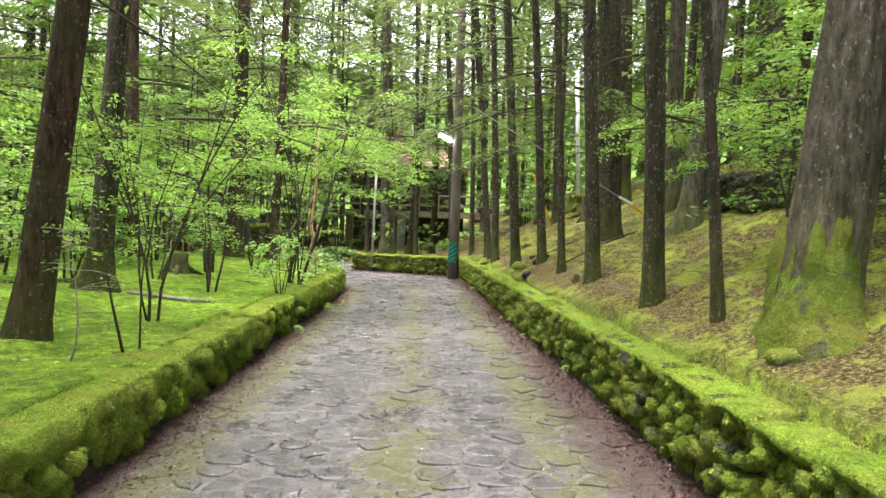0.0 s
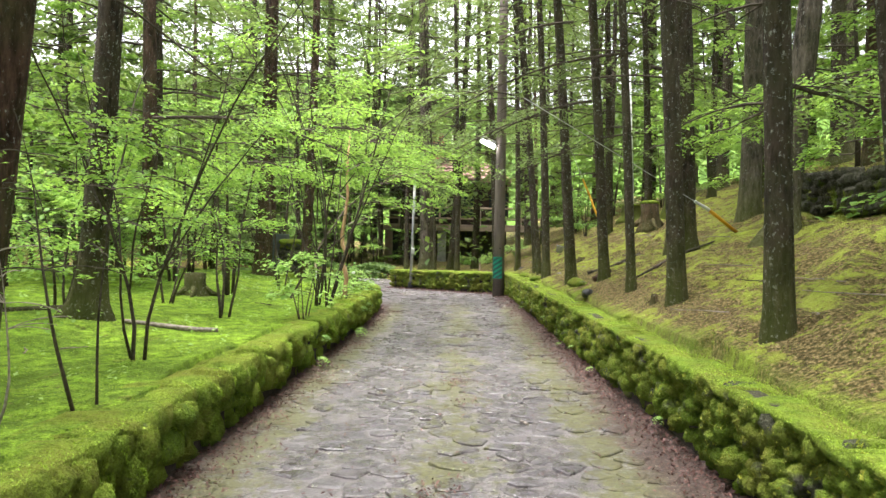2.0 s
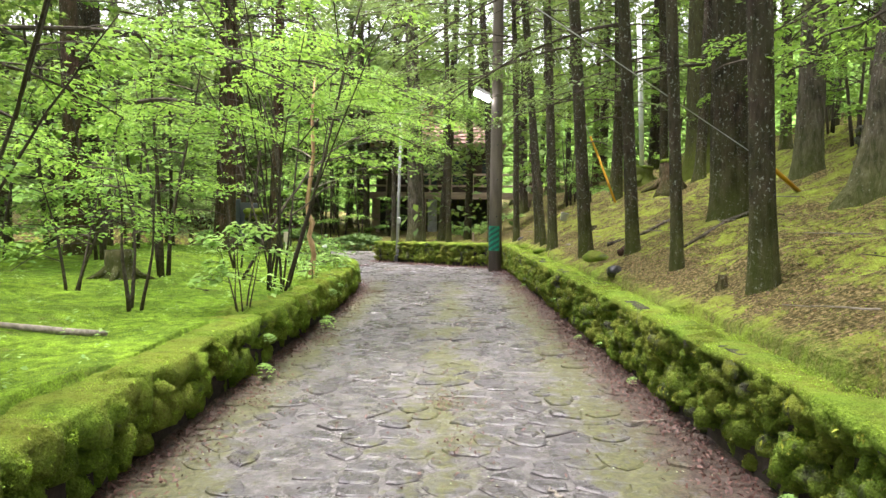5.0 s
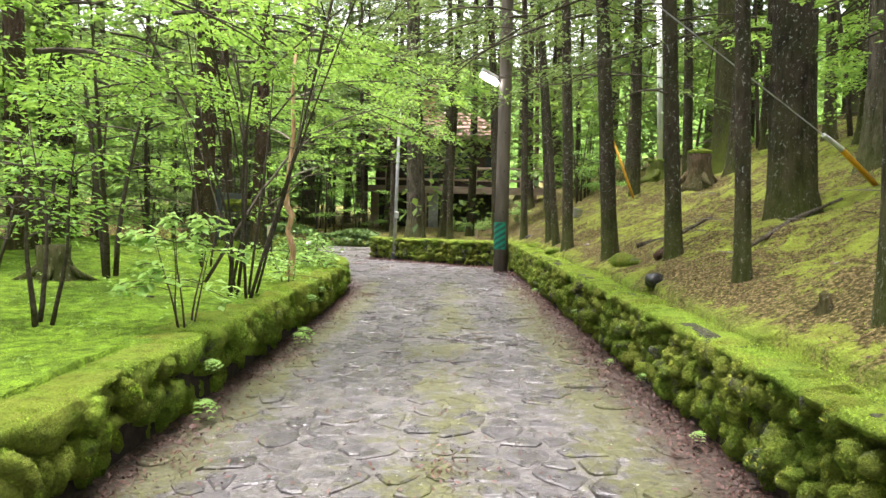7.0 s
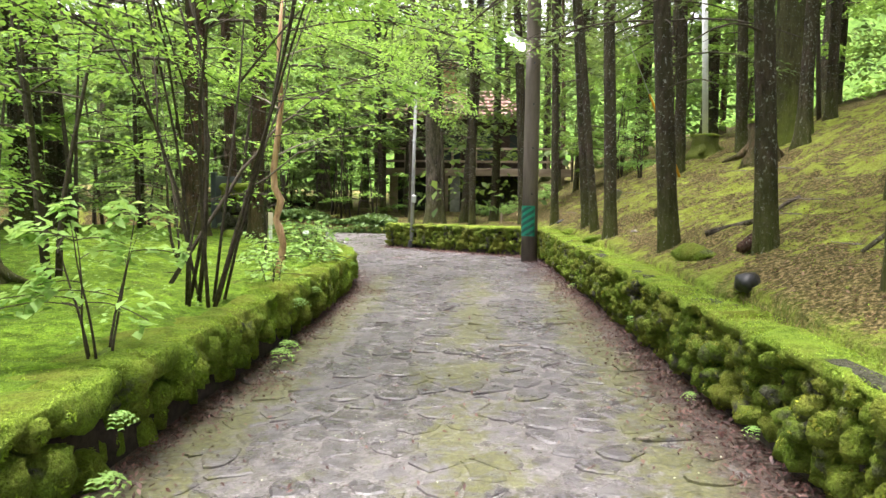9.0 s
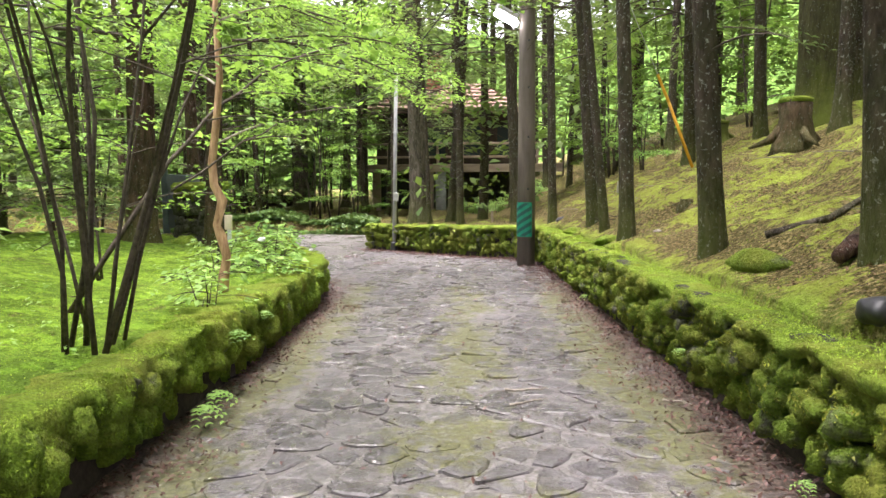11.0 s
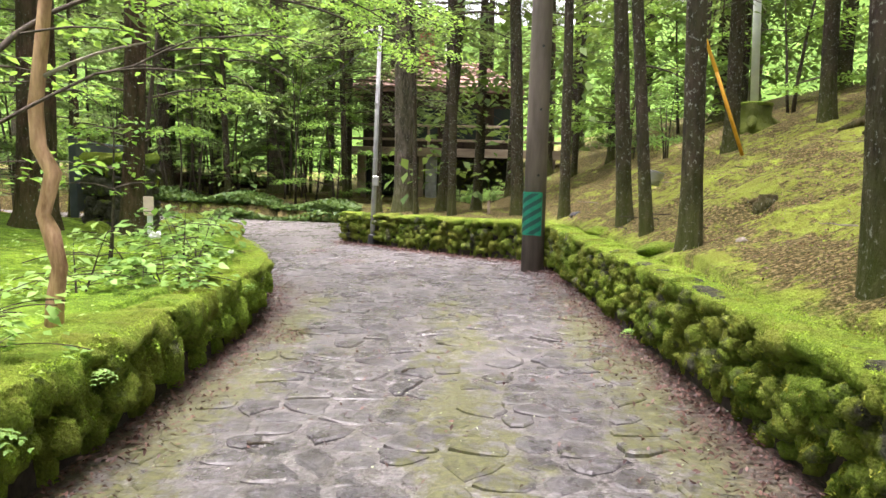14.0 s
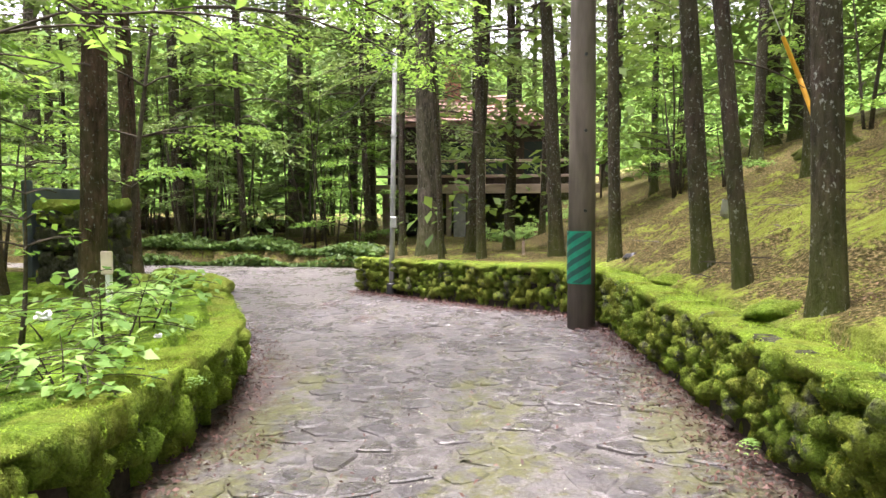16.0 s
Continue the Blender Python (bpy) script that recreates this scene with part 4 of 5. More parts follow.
# leafy screens of the near left wood: young maples in many sizes
kinds = [maple(-40 - 5 * i, -30, h, s, n, c, "young broadleaf tree with layered bright green leaves", 0.4 * i, r, 0.22, m, lf, group="young broadleaf trees")
         for i, (h, s, n, c, r, m, lf) in enumerate(((4.6, 1.9, 2, 2600, 0.035, M_LEAF, 0.085), (3.4, 1.7, 3, 2200, 0.028, M_LEAF, 0.08), (6.2, 2.3, 1, 3000, 0.05, M_LEAF, 0.1), (2.2, 1.2, 3, 1300, 0.02, M_LEAF_COOL, 0.075), (7.5, 2.6, 1, 3400, 0.06, M_FARLEAF, 0.115)))]
PLACES_A = [(-6.2, 9.5, 0), (-7.5, 11.5, 4), (-5.6, 13.2, 1), (-8.2, 14.5, 2), (-6.6, 16.2, 0), (-9.5, 9.0, 4), (-10.5, 12.5, 2), (-9.0, 17.5, 4), (-7.4, 19.5, 2),
    (-11.5, 17.0, 0), (-12.5, 21.0, 4), (-8.8, 22.3, 1), (-10.8, 23.8, 2), (-6.9, 7.2, 1), (-8.4, 6.4, 2), (-7.0, 13.0, 3), (-13.5, 14.0, 4), (-14.5, 10.0, 2),
    (-5.0, 32.0, 0), (-7.0, 33.5, 2), (-9.5, 33.0, 1), (-12.0, 34.0, 4), (-15.0, 33.0, 2), (-8.0, 37.0, 4), (-8.9, 35.5, 3), (-11.0, 39.0, 2), (-16.0, 38.0, 4),
    (-7.2, 37.6, 2), (-8.5, 34.5, 3)]
PLACES_B = [(4.5, 36.5, 1), (3.9, 33.0, 0), (3.8, 30.0, 1), (4.8, 27.5, 2), (3.4, 27.8, 3), (6.0, 25.0, 0), (6.6, 22.0, 2), (7.4, 18.5, 1), (5.8, 16.2, 0),
    (7.0, 14.8, 2), (5.4, 13.8, 1), (6.8, 11.8, 2), (5.6, 9.2, 0), (7.4, 8.4, 2), (4.8, 7.6, 1), (3.4, 5.6, 3), (6.3, 6.6, 2), (8.6, 12.6, 2),
    (8.8, 21.0, 2), (8.4, 26.0, 2), (5.6, 31.5, 2), (3.0, 38.0, 2), (9.8, 16.0, 2), (9.4, 9.5, 2), (3.3, 24.2, 3), (2.9, 26.0, 1), (-4.5, 2.0, 0),
    (-6.0, 4.6, 2), (4.4, 2.4, 1), (5.4, 4.6, 2)]
PLACES_C = [(-7.7, 15.2, 2), (-8.0, 10.6, 0), (-10.6, 10.2, 2), (-5.0, -3.0, 2), (5.0, -3.0, 2)]
# those with y under 3 are unseen, added to close off light round the start
for i, (x, y, k) in enumerate(PLACES_A + PLACES_B + PLACES_C):
    s = 0.85 + 0.3 * ((i * 37) % 10) / 10
    copy_thing(kinds[k], pose(x, y, stand(x, y), 0, 0, (i * 77) % 360) @ Matrix.Scale(s, 4))
for i, ob in enumerate(kinds):
    x, y = [(-10, 7.4), (-14.5, 37.2), (-6.3, 21.8), (-3.9, 33.2), (-13, 26.9)][i]
    ob.matrix_basis = pose(x, y, stand(x, y))

# slim dark stems standing in clumps beyond the bend
clump = maple(-9.0, 33.0, 5.5, 0.8, 6, 300, "clump of slim dark stems beyond the bend", 0.3, 0.035, 0.6, leaf=0.12, lean=0.1, foot=0.5, group="stem clumps")
for i, (x, y) in enumerate(((-7.2, 35.0), (-10.8, 34.2), (-6.2, 32.2), (-12.4, 33.2), (-8.2, 38.5), (-14.0, 35.5), (-9.8, 31.6))):
    copy_thing(clump, pose(x, y, stand(x, y), 0, 0, 67 * i))

# boughs reaching over the road from the clump of maples
def overhang(x, y, z, heading, L, n, rise, label, mat, r=0.02):
    base = empty("maple_bough", pose(x, y, z), label, "branch", "overhanging boughs")
    cs, hs = [], []
    main = limb((0, 0, 0), heading, L, rise, 0.3, 9)
    v, f = tube(main, np.linspace(r, 0.005, 9), 6, 0.1)
    mesh_object("stem", v, f, M_TWIG, base)
    side = []
    for k in range(9):
        b = limb(main[1 + k % 8], heading + rng.choice([-1, 1]) * rng.uniform(0.5, 1.1), L * 0.4 * rng.uniform(0.6, 1.2), 0.05, 0.3)
        side.append(tube(b, np.linspace(0.007, 0.003, len(b)), 4))
        c, h = spray_leaves(b, n // 6, L * 0.17, 0.07, 0.2)
        cs.append(c)
        hs.append(h)
    v, f = join(side)
    mesh_object("side_twig", v, f, M_TWIG, base)["kind"] = "stuff"
    C = np.concatenate(cs)
    leaf_mesh("leaf_spray", leaves(C, np.concatenate(hs), 0.3, 0.055 * rng.uniform(0.6, 1.3, len(C)), 0.6), mat, base)["kind"] = "stuff"


for x, y, z, a, L, n, rise in ((-2.2, 12.3, 3.0, 0.75, 1.9, 620, 0.25), (-2.1, 13.2, 3.2, 1.0, 2.0, 620, 0.2), (-2.9, 13.0, 3.4, 0.4, 2.3, 600, 0.12), (-2.7, 10.5, 2.9, 0.9, 1.8, 550, 0.35), (-3.6, 8.4, 2.7, 0.6, 2.2, 700, 0.2), (-3.7, 7.0, 2.3, 1.1, 1.9, 600, 0.2), (-4.4, 8.2, 2.0, 1.3, 1.9, 600, 0.2), (-4.9, 6.0, 2.6, 1.0, 2.0, 600, 0.2), (-3.0, 9.2, 2.3, 1.4, 1.6, 420, 0.3), (-3.9, 15.2, 3.5, 0.5, 2.5, 900, 0.1), (-3.4, 16.2, 3.1, 0.35, 2.3, 800, 0.1), (-4.2, 17.2, 3.9, 0.15, 2.8, 900, 0.05), (-3.5, 18.4, 3.3, 0.4, 2.2, 700, 0.1), (-4.6, 14.6, 2.9, 0.8, 2.2, 700, 0.1)):
    overhang(x, y, z, a, L, n, rise, "arching dark maple bough with flat bright leaf sprays", M_LEAF)
for x, y, z, a, L, n, rise in ((3.5, 6.8, 2.9, 2.5, 1.7, 520, 0.1), (3.3, 5.2, 2.5, 2.0, 1.6, 480, 0.1), (3.9, 9.2, 3.3, 2.7, 1.7, 520, 0.1), (4.3, 11.0, 3.2, 2.4, 1.6, 480, 0.1)):
    overhang(x, y, z, a, L, n, rise, "drooping broadleaf bough over the hillside", M_LEAF)
for x, y, z, a, L, n, rise in ((1.75, 10.2, 3.9, 3.0, 2.6, 700, 0.0), (1.5, 11.7, 3.6, 2.6, 2.4, 650, -0.02), (1.6, 8.5, 3.3, 0.4, 1.6, 500, 0.0), (1.9, 6.2, 2.6, 0.3, 1.5, 420, 0.0), (1.3, 13.6, 3.8, 2.9, 2.2, 600, -0.05), (2.6, 12.0, 3.2, 3.3, 2.0, 500, 0.0)):
    overhang(x, y, z, a, L, n, rise, "drooping conifer bough with flat needle sprays", M_NEEDLE)

def bare_bough(points, r, n, label):
    base = empty("maple_bough", pose(*points[0]), label, "branch", "overhanging boughs")
    P = np.array(points) - np.array(points[0])
    t = np.linspace(0, 1, 12)
    k = np.linspace(0, 1, len(P))
    Q = np.stack([np.interp(t, k, P[:, i]) for i in range(3)], 1) + rng.normal(0, 0.012, (12, 3))
    v, f = tube(Q, np.linspace(r, r * 0.3, 12), 7, 0.1)
    mesh_object("stem", v, f, M_TWIG, base, smooth=True)
    bits, cs, hs = [], [], []
    head = math.atan2(P[-1][1], P[-1][0])
    for j in range(7):
        b = limb(Q[4 + j], head + (-1) ** j * rng.uniform(0.4, 1.0), rng.uniform(0.35, 0.8), 0.25, 0.25)
        bits.append(tube(b, np.linspace(0.007, 0.002, len(b)), 4))
        c, h = spray_leaves(b, n // 7, 0.28, 0.07, 0.2)
        cs.append(c)
        hs.append(h)
    v, f = join(bits)
    mesh_object("side_twig", v, f, M_TWIG, base)["kind"] = "stuff"
    C = np.concatenate(cs)
    leaf_mesh("leaf_spray", leaves(C, np.concatenate(hs), 0.3, 0.075 * rng.uniform(0.6, 1.3, len(C)), 0.6), M_LEAF, base)["kind"] = "stuff"


bare_bough([(-3.3, 12.6, 0.45), (-2.93, 13.2, 1.4), (-2.73, 13.5, 1.78), (-2.61, 13.9, 2.12), (-2.2, 14.3, 2.5), (-1.6, 14.9, 2.8)], 0.022, 120, "dark arching maple limb crossing before the bend")
bare_bough([(-2.8, 13.2, 1.3), (-2.56, 13.6, 1.57), (-2.2, 14.3, 1.98), (-1.8, 14.8, 2.15)], 0.011, 70, "thin dark maple limb with leaf sprays")

# the deeper wood: conifers in shared shapes; unseen ones round the start only shade it
tall = [conifer(-60 - 4 * i, -40, r, l, 0, h, m, 0.6, c, 10, "tall brown-barked conifer, shape shared by deeper wood and unseen shade trees", group="conifers of the deeper wood", crown_scale=1.35) for i, (r, l, h, m, c) in enumerate(((0.2, 1, 17, M_CONIFER, "a"), (0.15, -1.5, 15, M_REDBARK, "b"), (0.26, 0.5, 19, M_CONIFER, "d"), (0.11, 2, 14, M_CONIFER, "d"), (0.3, -0.5, 18, M_GREYBARK, "b"), (0.1, 1, 15, M_CONIFER, "c")))]
DEEP_A = [(-7.6, 34.3, 4), (-6.4, 13.9, 1), (-8.9, 11.2, 0), (-7.8, 16.9, 2), (-10.2, 14.8, 1), (-9.6, 20.2, 0), (-12, 12.2, 4), (-11.6, 19.0, 3), (-13.6, 16.4, 2),
    (-8.4, 26.8 + 5, 3), (-10.6, 32.2, 0), (-13.2, 31.4, 1), (-14.8, 24.0, 0), (-12.6, 36.5, 2), (-9.2, 40, 1), (-16.5, 29.6 + 4, 4), (-17.0, 20, 2), (-16, 14, 0),
    (-6.9, 39.5, 0), (-18.5, 37, 0), (-15, 42, 2), (-20, 27 - 3, 4), (-20, 17, 1), (-7.2, 45, 2), (-11, 47, 0), (-4, 51, 2), (1, 52, 0),
    (5, 48, 4), (-17, 49, 0), (-23, 33, 2)]
DEEP_B = [(-25, 42, 0), (-22, 11, 2), (3.6, 31.5, 5), (2.2, 36.5, 0), (5.2, 34.5, 1), (6.4, 29, 0), (4.2, 25.4, 5), (7.6, 24, 0), (6.2, 20.6, 5),
    (8.8, 19, 0), (6.0, 17.4, 5), (8.0, 16.2, 1), (5.2, 14.9, 5), (9.4, 14, 0), (6.4, 10.4, 1), (8.4, 10.4, 0), (5.2, 8.4, 5), (7.4, 6.4, 0),
    (10.4, 22, 4), (9, 29, 0), (11, 26, 0), (12, 18, 1), (12.5, 12, 0), (8, 35, 2), (12, 33, 0), (6.5, 40, 2), (10.5, 41, 1),
    (15, 24, 0), (16, 36, 2), (15, 15, 4)]
# entries with y up to 4 are out of view, added to shade the start
DEEP_AND_UNSEEN = [(3.2, 45, 1), (11, 7, 4), (5.6, 2.6, 0), (-7, 3, 2), (-9, -2, 0), (7, -4, 1), (-3.6, -5, 0), (3.6, -6, 2), (4.3, 17.3, 5),
    (-3.4, 30.6, 5), (-4.9, 33.4, 3), (-2.9, 33.8, 3), (-1.6, 34.8, 5), (0.6, 34.2, 5), (-4.3, 35.2, 3), (-5.4, 36.4, 3), (-3.3, 36.4, 3), (2.9, 1.2, 0),
    (-3.3, 1.4, 1), (3.1, -1.8, 2), (-3.0, -1.8, 0), (-5.2, 0.2, 2), (5.0, 0.4, 2), (2.6, -4.2, 0), (-6.5, -4.5, 2), (4.4, 3.4, 0), (-4.6, 4.0, 2),
    (-5.5, 50, 2), (-2.2, 49.6, 2), (0.2, 50.5, 2), (2.6, 50, 2), (4.4, 46.5, 2), (3.6, -0.4, 4), (-4.2, -0.4, 4), (6.2, -1.5, 0)]
# all out of view, added only for their shade
UNSEEN_SHADE = [(-7.5, 1.2, 4), (1.9, -6.5, 4), (-2.2, -7, 2)]
for i, (x, y, k) in enumerate(DEEP_A + DEEP_B + DEEP_AND_UNSEEN + UNSEEN_SHADE):
    copy_thing(tall[k], pose(x, y, stand(x, y) - 0.03, 0, 0, (i * 59) % 360))
for i, ob in enumerate(tall):
    x, y = [(-16.5, 40.5), (-7.0, 23.2), (-14, 45), (6.6, 12.9), (13, 45), (2.4, 31.0)][i]
    ob.matrix_basis = pose(x, y, stand(x, y) - 0.03)


# young conifers with sprays down to the ground
def young_conifer(x, y, height, reach, label):
    tree = empty("young_conifer", pose(x, y, stand(x, y)), label, "tree", "young conifers")
    path = trunk_path(height, rng.uniform(-2, 2), 0, 0.1)
    trunk_part(tree, path, 0.055, 0.3, M_CONIFER, 10)
    boughs, cs, hs = [], [], []
    for k in range(54):
        z = 0.7 + (height - 1.0) * ((k + rng.uniform(0, 1)) / 54)
        L = reach * (1.05 - 0.8 * z / height) * rng.uniform(0.55, 1.2)
        c = path[int(np.argmin(abs(path[:, 2] - z)))]
        p = limb((c[0], c[1], z), rng.uniform(0, 6.28), L, 0.12, 0.3)
        boughs.append(tube(p, np.linspace(0.014, 0.003, len(p)), 4))
        q, h = spray_leaves(p, 110, L * 0.36, 0.13)
        cs.append(q)
        hs.append(h)
    v, f = join(boughs)
    mesh_object("bough", v, f, M_TWIG, tree)["kind"] = "stuff"
    C = np.concatenate(cs)
    leaf_mesh("crown", leaves(C, np.concatenate(hs), 0.22, 0.13 * rng.uniform(0.6, 1.3, len(C)), 0.28), M_NEEDLE, tree)["kind"] = "stuff"
    return tree


young = [young_conifer(*q, "young conifer with low drooping dark green needle sprays") for q in ((-10.2, 35.5, 6.0, 2.0), (-9.0, 24.2, 7.5, 2.3), (-8.0, 20.6, 5.0, 1.8))]
for i, (x, y) in enumerate(((-7.4, 32.6), (-9.4, 31.8), (-11.2, 33.4), (-6.6, 35.2), (-13.4, 32.4), (-8.6, 36.4), (-12.0, 37.6), (-16.0, 35.0), (-11.4, 22.2), (-13.2, 19.6), (-9.8, 18.6), (-10.4, 16.4), (-12.4, 13.4), (-15.5, 22.5), (-17.5, 17.5), (-14.0, 26.5))):
    copy_thing(young[i % 3], pose(x, y, stand(x, y), 0, 0, i * 83) @ Matrix.Scale(0.8 + 0.05 * (i % 7), 4))


def far_foliage():
    """Leaf tiers of the far wood, beyond where single trees can be told apart."""
    n = 9000
    ang = rng.uniform(radians(18), radians(162), n)
    dist = rng.uniform(24, 58, n)
    x, y = dist * np.cos(ang) - 0.5, dist * np.sin(ang) + 3
    keep = (signed(x, y)[0] > 1.5) & ~((x > -6.5) & (x < 3.2) & (y > 30) & (y < 47.5))
    x, y = x[keep], y[keep]
    z = ground_z(x, y) + 0.6 + 0.52 * np.hypot(x, y) * rng.uniform(0, 1, len(x)) ** 0.82
    m = 42
    C = np.repeat(np.stack([x, y, z], 1), m, 0)
    a, q = rng.uniform(0, 6.28, len(C)), rng.uniform(0, 1, len(C)) ** 0.5
    R = np.repeat(rng.uniform(0.8, 1.9, len(x)), m)
    C = C + np.stack([np.cos(a) * q * R, np.sin(a) * q * R, rng.normal(0, 0.22, len(C)) - 0.25 * q * R], 1)
    ob = leaf_mesh("far_foliage", leaves(C, a, 0.4, rng.uniform(0.17, 0.4, len(C)), 0.6), M_FARLEAF)
    tagged(ob, "hazy bright green leaf tiers of the distant wood", "foliage", kind="stuff")


far_foliage()


def forest_edge():
    """A plain wooded rise closes the distance all round."""
    n, rows = 96, 5
    verts, faces = [], []
    for j in range(rows):
        for i in range(n):
            a = 2 * math.pi * i / n
            r = 75 + 6 * j + 2.5 * math.sin(5 * a)
            z = j * 7 - 3 + 2.2 * math.sin(9 * a + j) * (j > 0)
            verts.append((r * math.cos(a), r * math.sin(a) + 10, z))
    for j in range(rows - 1):
        for i in range(n):
            k = (i + 1) % n
            faces.append((j * n + i, j * n + k, (j + 1) * n + k, (j + 1) * n + i))
    m = Mat("far_wood", 0.95, spec=0.1)
    m.paint(m.ramp(m.noise(0.9, 6, rough=0.75), (0.35, (0.03, 0.06, 0.012)), (0.55, (0.09, 0.17, 0.03)), (0.7, (0.2, 0.32, 0.08))))
    ob = mesh_object("backdrop", verts, faces, m.m, smooth=True)
    tagged(ob, "distant wooded hillside", "backdrop", kind="structure")


forest_edge()


# ---- things on the hillside ----
def stump(x, y, r, h, material, label, roots=4, cap=True):
    base = empty("tree_stump", pose(x, y, stand(x, y)), label, "stump")
    z = [-0.15, 0.0, 0.12 * h / 0.5, h * 0.6, h]
    v, f = tube([(0, 0, a) for a in z], [r * 1.7, r * 1.45, r * 1.15, r, r * 1.02], 14, 0.08)
    mesh_object("body", v, f, material, base, smooth=True)
    if cap:
        v, f = tube([(0, 0, h - 0.03), (0, 0, h + 0.02), (0, 0, h + 0.045)], [r * 1.07, r * 1.05, r * 0.75], 14, 0.06)
        mesh_object("moss_cap", v, f, M_CAP, base, "moss grown over the cut top", smooth=True)
    for k in range(roots):
        a = 6.28 * k / max(roots, 1) + rng.uniform(-0.3, 0.3)
        p = [(math.cos(a) * d, math.sin(a) * d, hz) for d, hz in ((r * 0.7, h * 0.4), (r * 1.6, h * 0.12), (r * 2.8, -0.02))]
        v, f = tube(p, [r * 0.35, r * 0.25, r * 0.08], 7, 0.1)
        mesh_object("root", v, f, material, base, smooth=True)


stump(3.75, 17.4, 0.2, 0.6, M_REDBARK, "tall reddish cut stump with mossy top and roots")
stump(-4.62, 11.9, 0.16, 0.36, M_CONIFER, "dark rotting stump standing in moss", 5, False)
stump(2.05, 16.3, 0.075, 0.07, M_REDBARK, "low brown rotted stump in litter", 3, False)
stump(4.6, 23.3, 0.3, 0.45, M_MOSSBARK, "broad mossy stump block under a white pipe", 3)
stump(1.78, 8.9, 0.035, 0.1, M_REDBARK, "small broken reddish stump", 2, False)


def log(points, r, material, label, name="log"):
    v, f = tube(points, r, 10, 0.08)
    return tagged(mesh_object(name, v, f, material, smooth=True), label, "log")


def on_ground(pts, up):
    return [(x, y, stand(x, y) + up) for x, y in pts]


log(on_ground([(1.7, 13.1), (2.1, 13.0), (2.6, 13.25)], 0.04), [0.03, 0.026, 0.015], M_GREYBARK, "grey fallen branch on the hillside")
log(on_ground([(1.62, 11.9), (1.75, 12.0), (1.9, 12.2)], 0.06), [0.045, 0.055, 0.04], M_REDBARK, "broken piece of brown rotten wood")
log(on_ground([(2.0, 10.9), (2.7, 11.4), (3.4, 11.9)], 0.02), [0.012, 0.026, 0.012], M_GREYBARK, "surface root running down the hillside", "root")
log(on_ground([(-14.5, 36.5), (-10.5, 36.0), (-8.0, 35.6)], 0.35), [0.25, 0.28, 0.22], M_REDBARK, "dark fallen trunk beyond the bend")
log(on_ground([(-3.9, 8.4), (-3.2, 8.6), (-2.9, 8.5)], 0.02), [0.02, 0.03, 0.02], M_DEADTWIG, "dry stick lying on moss", "stick")
log(on_ground([(-5.3, 8.2), (-4.6, 8.7), (-4.2, 8.6)], 0.01), [0.03, 0.06, 0.05], M_CONIFER, "dark surface root on moss", "root")


def rock(x, y, s, material, label, name="rock", sink=0.46, seed=1):
    bm = bmesh.new()
    bmesh.ops.create_icosphere(bm, subdivisions=3, radius=1)
    for v in bm.verts:
        n = noise.noise(v.co * 1.3 + Vector((seed * 3.1, 0, 0))) * 0.35 + noise.noise(v.co * 3.5 + Vector((0, seed, 0))) * 0.1
        v.co = Vector((v.co.x * s[0], v.co.y * s[1], v.co.z * s[2])) * (1 + n)
    me = bpy.data.meshes.new(name)
    bm.to_mesh(me)
    bm.free()
    me.polygons.foreach_set("use_smooth", [True] * len(me.polygons))
    me.materials.append(material)
    ob = new(name, me)
    ob.matrix_world = pose(x, y, stand(x, y) + s[2] * (1 - sink * 2), 0, 0, seed * 40)
    return tagged(ob, label, "rock")


rock(1.4, 11.12, (0.1, 0.08, 0.07), M_BLACK, "smooth black boulder on the mossy wall top", "black_boulder", 0.4, 2)
rock(1.46, 12.58, (0.24, 0.1, 0.09), M_STONE_SHADED, "short mound of rotten wood under thick green moss", "mossy_log", 0.3, 12)
rock(1.12, 16.1, (0.16, 0.2, 0.07), M_CAP, "low mossy hump behind the wall", seed=3)
rock(0.95, 18.1, (0.14, 0.16, 0.06), M_CAP, "low mossy hump behind the wall", seed=4)
rock(1.47, 15.3, (0.045, 0.035, 0.03), M_DEADTWIG, "pale stone in needle litter", seed=5)
rock(1.0, 20.2, (0.1, 0.1, 0.07), M_BLACK, "dark stone behind the wall", seed=6)
rock(-2.55, 24.3, (0.14, 0.12, 0.1), M_ROCKWALL, "dark stone on the back wall", seed=7)
rock(1.95, 3.8, (0.11, 0.09, 0.07), M_STONE_SHADED, "mossy root knuckle beside the great tree", seed=8)
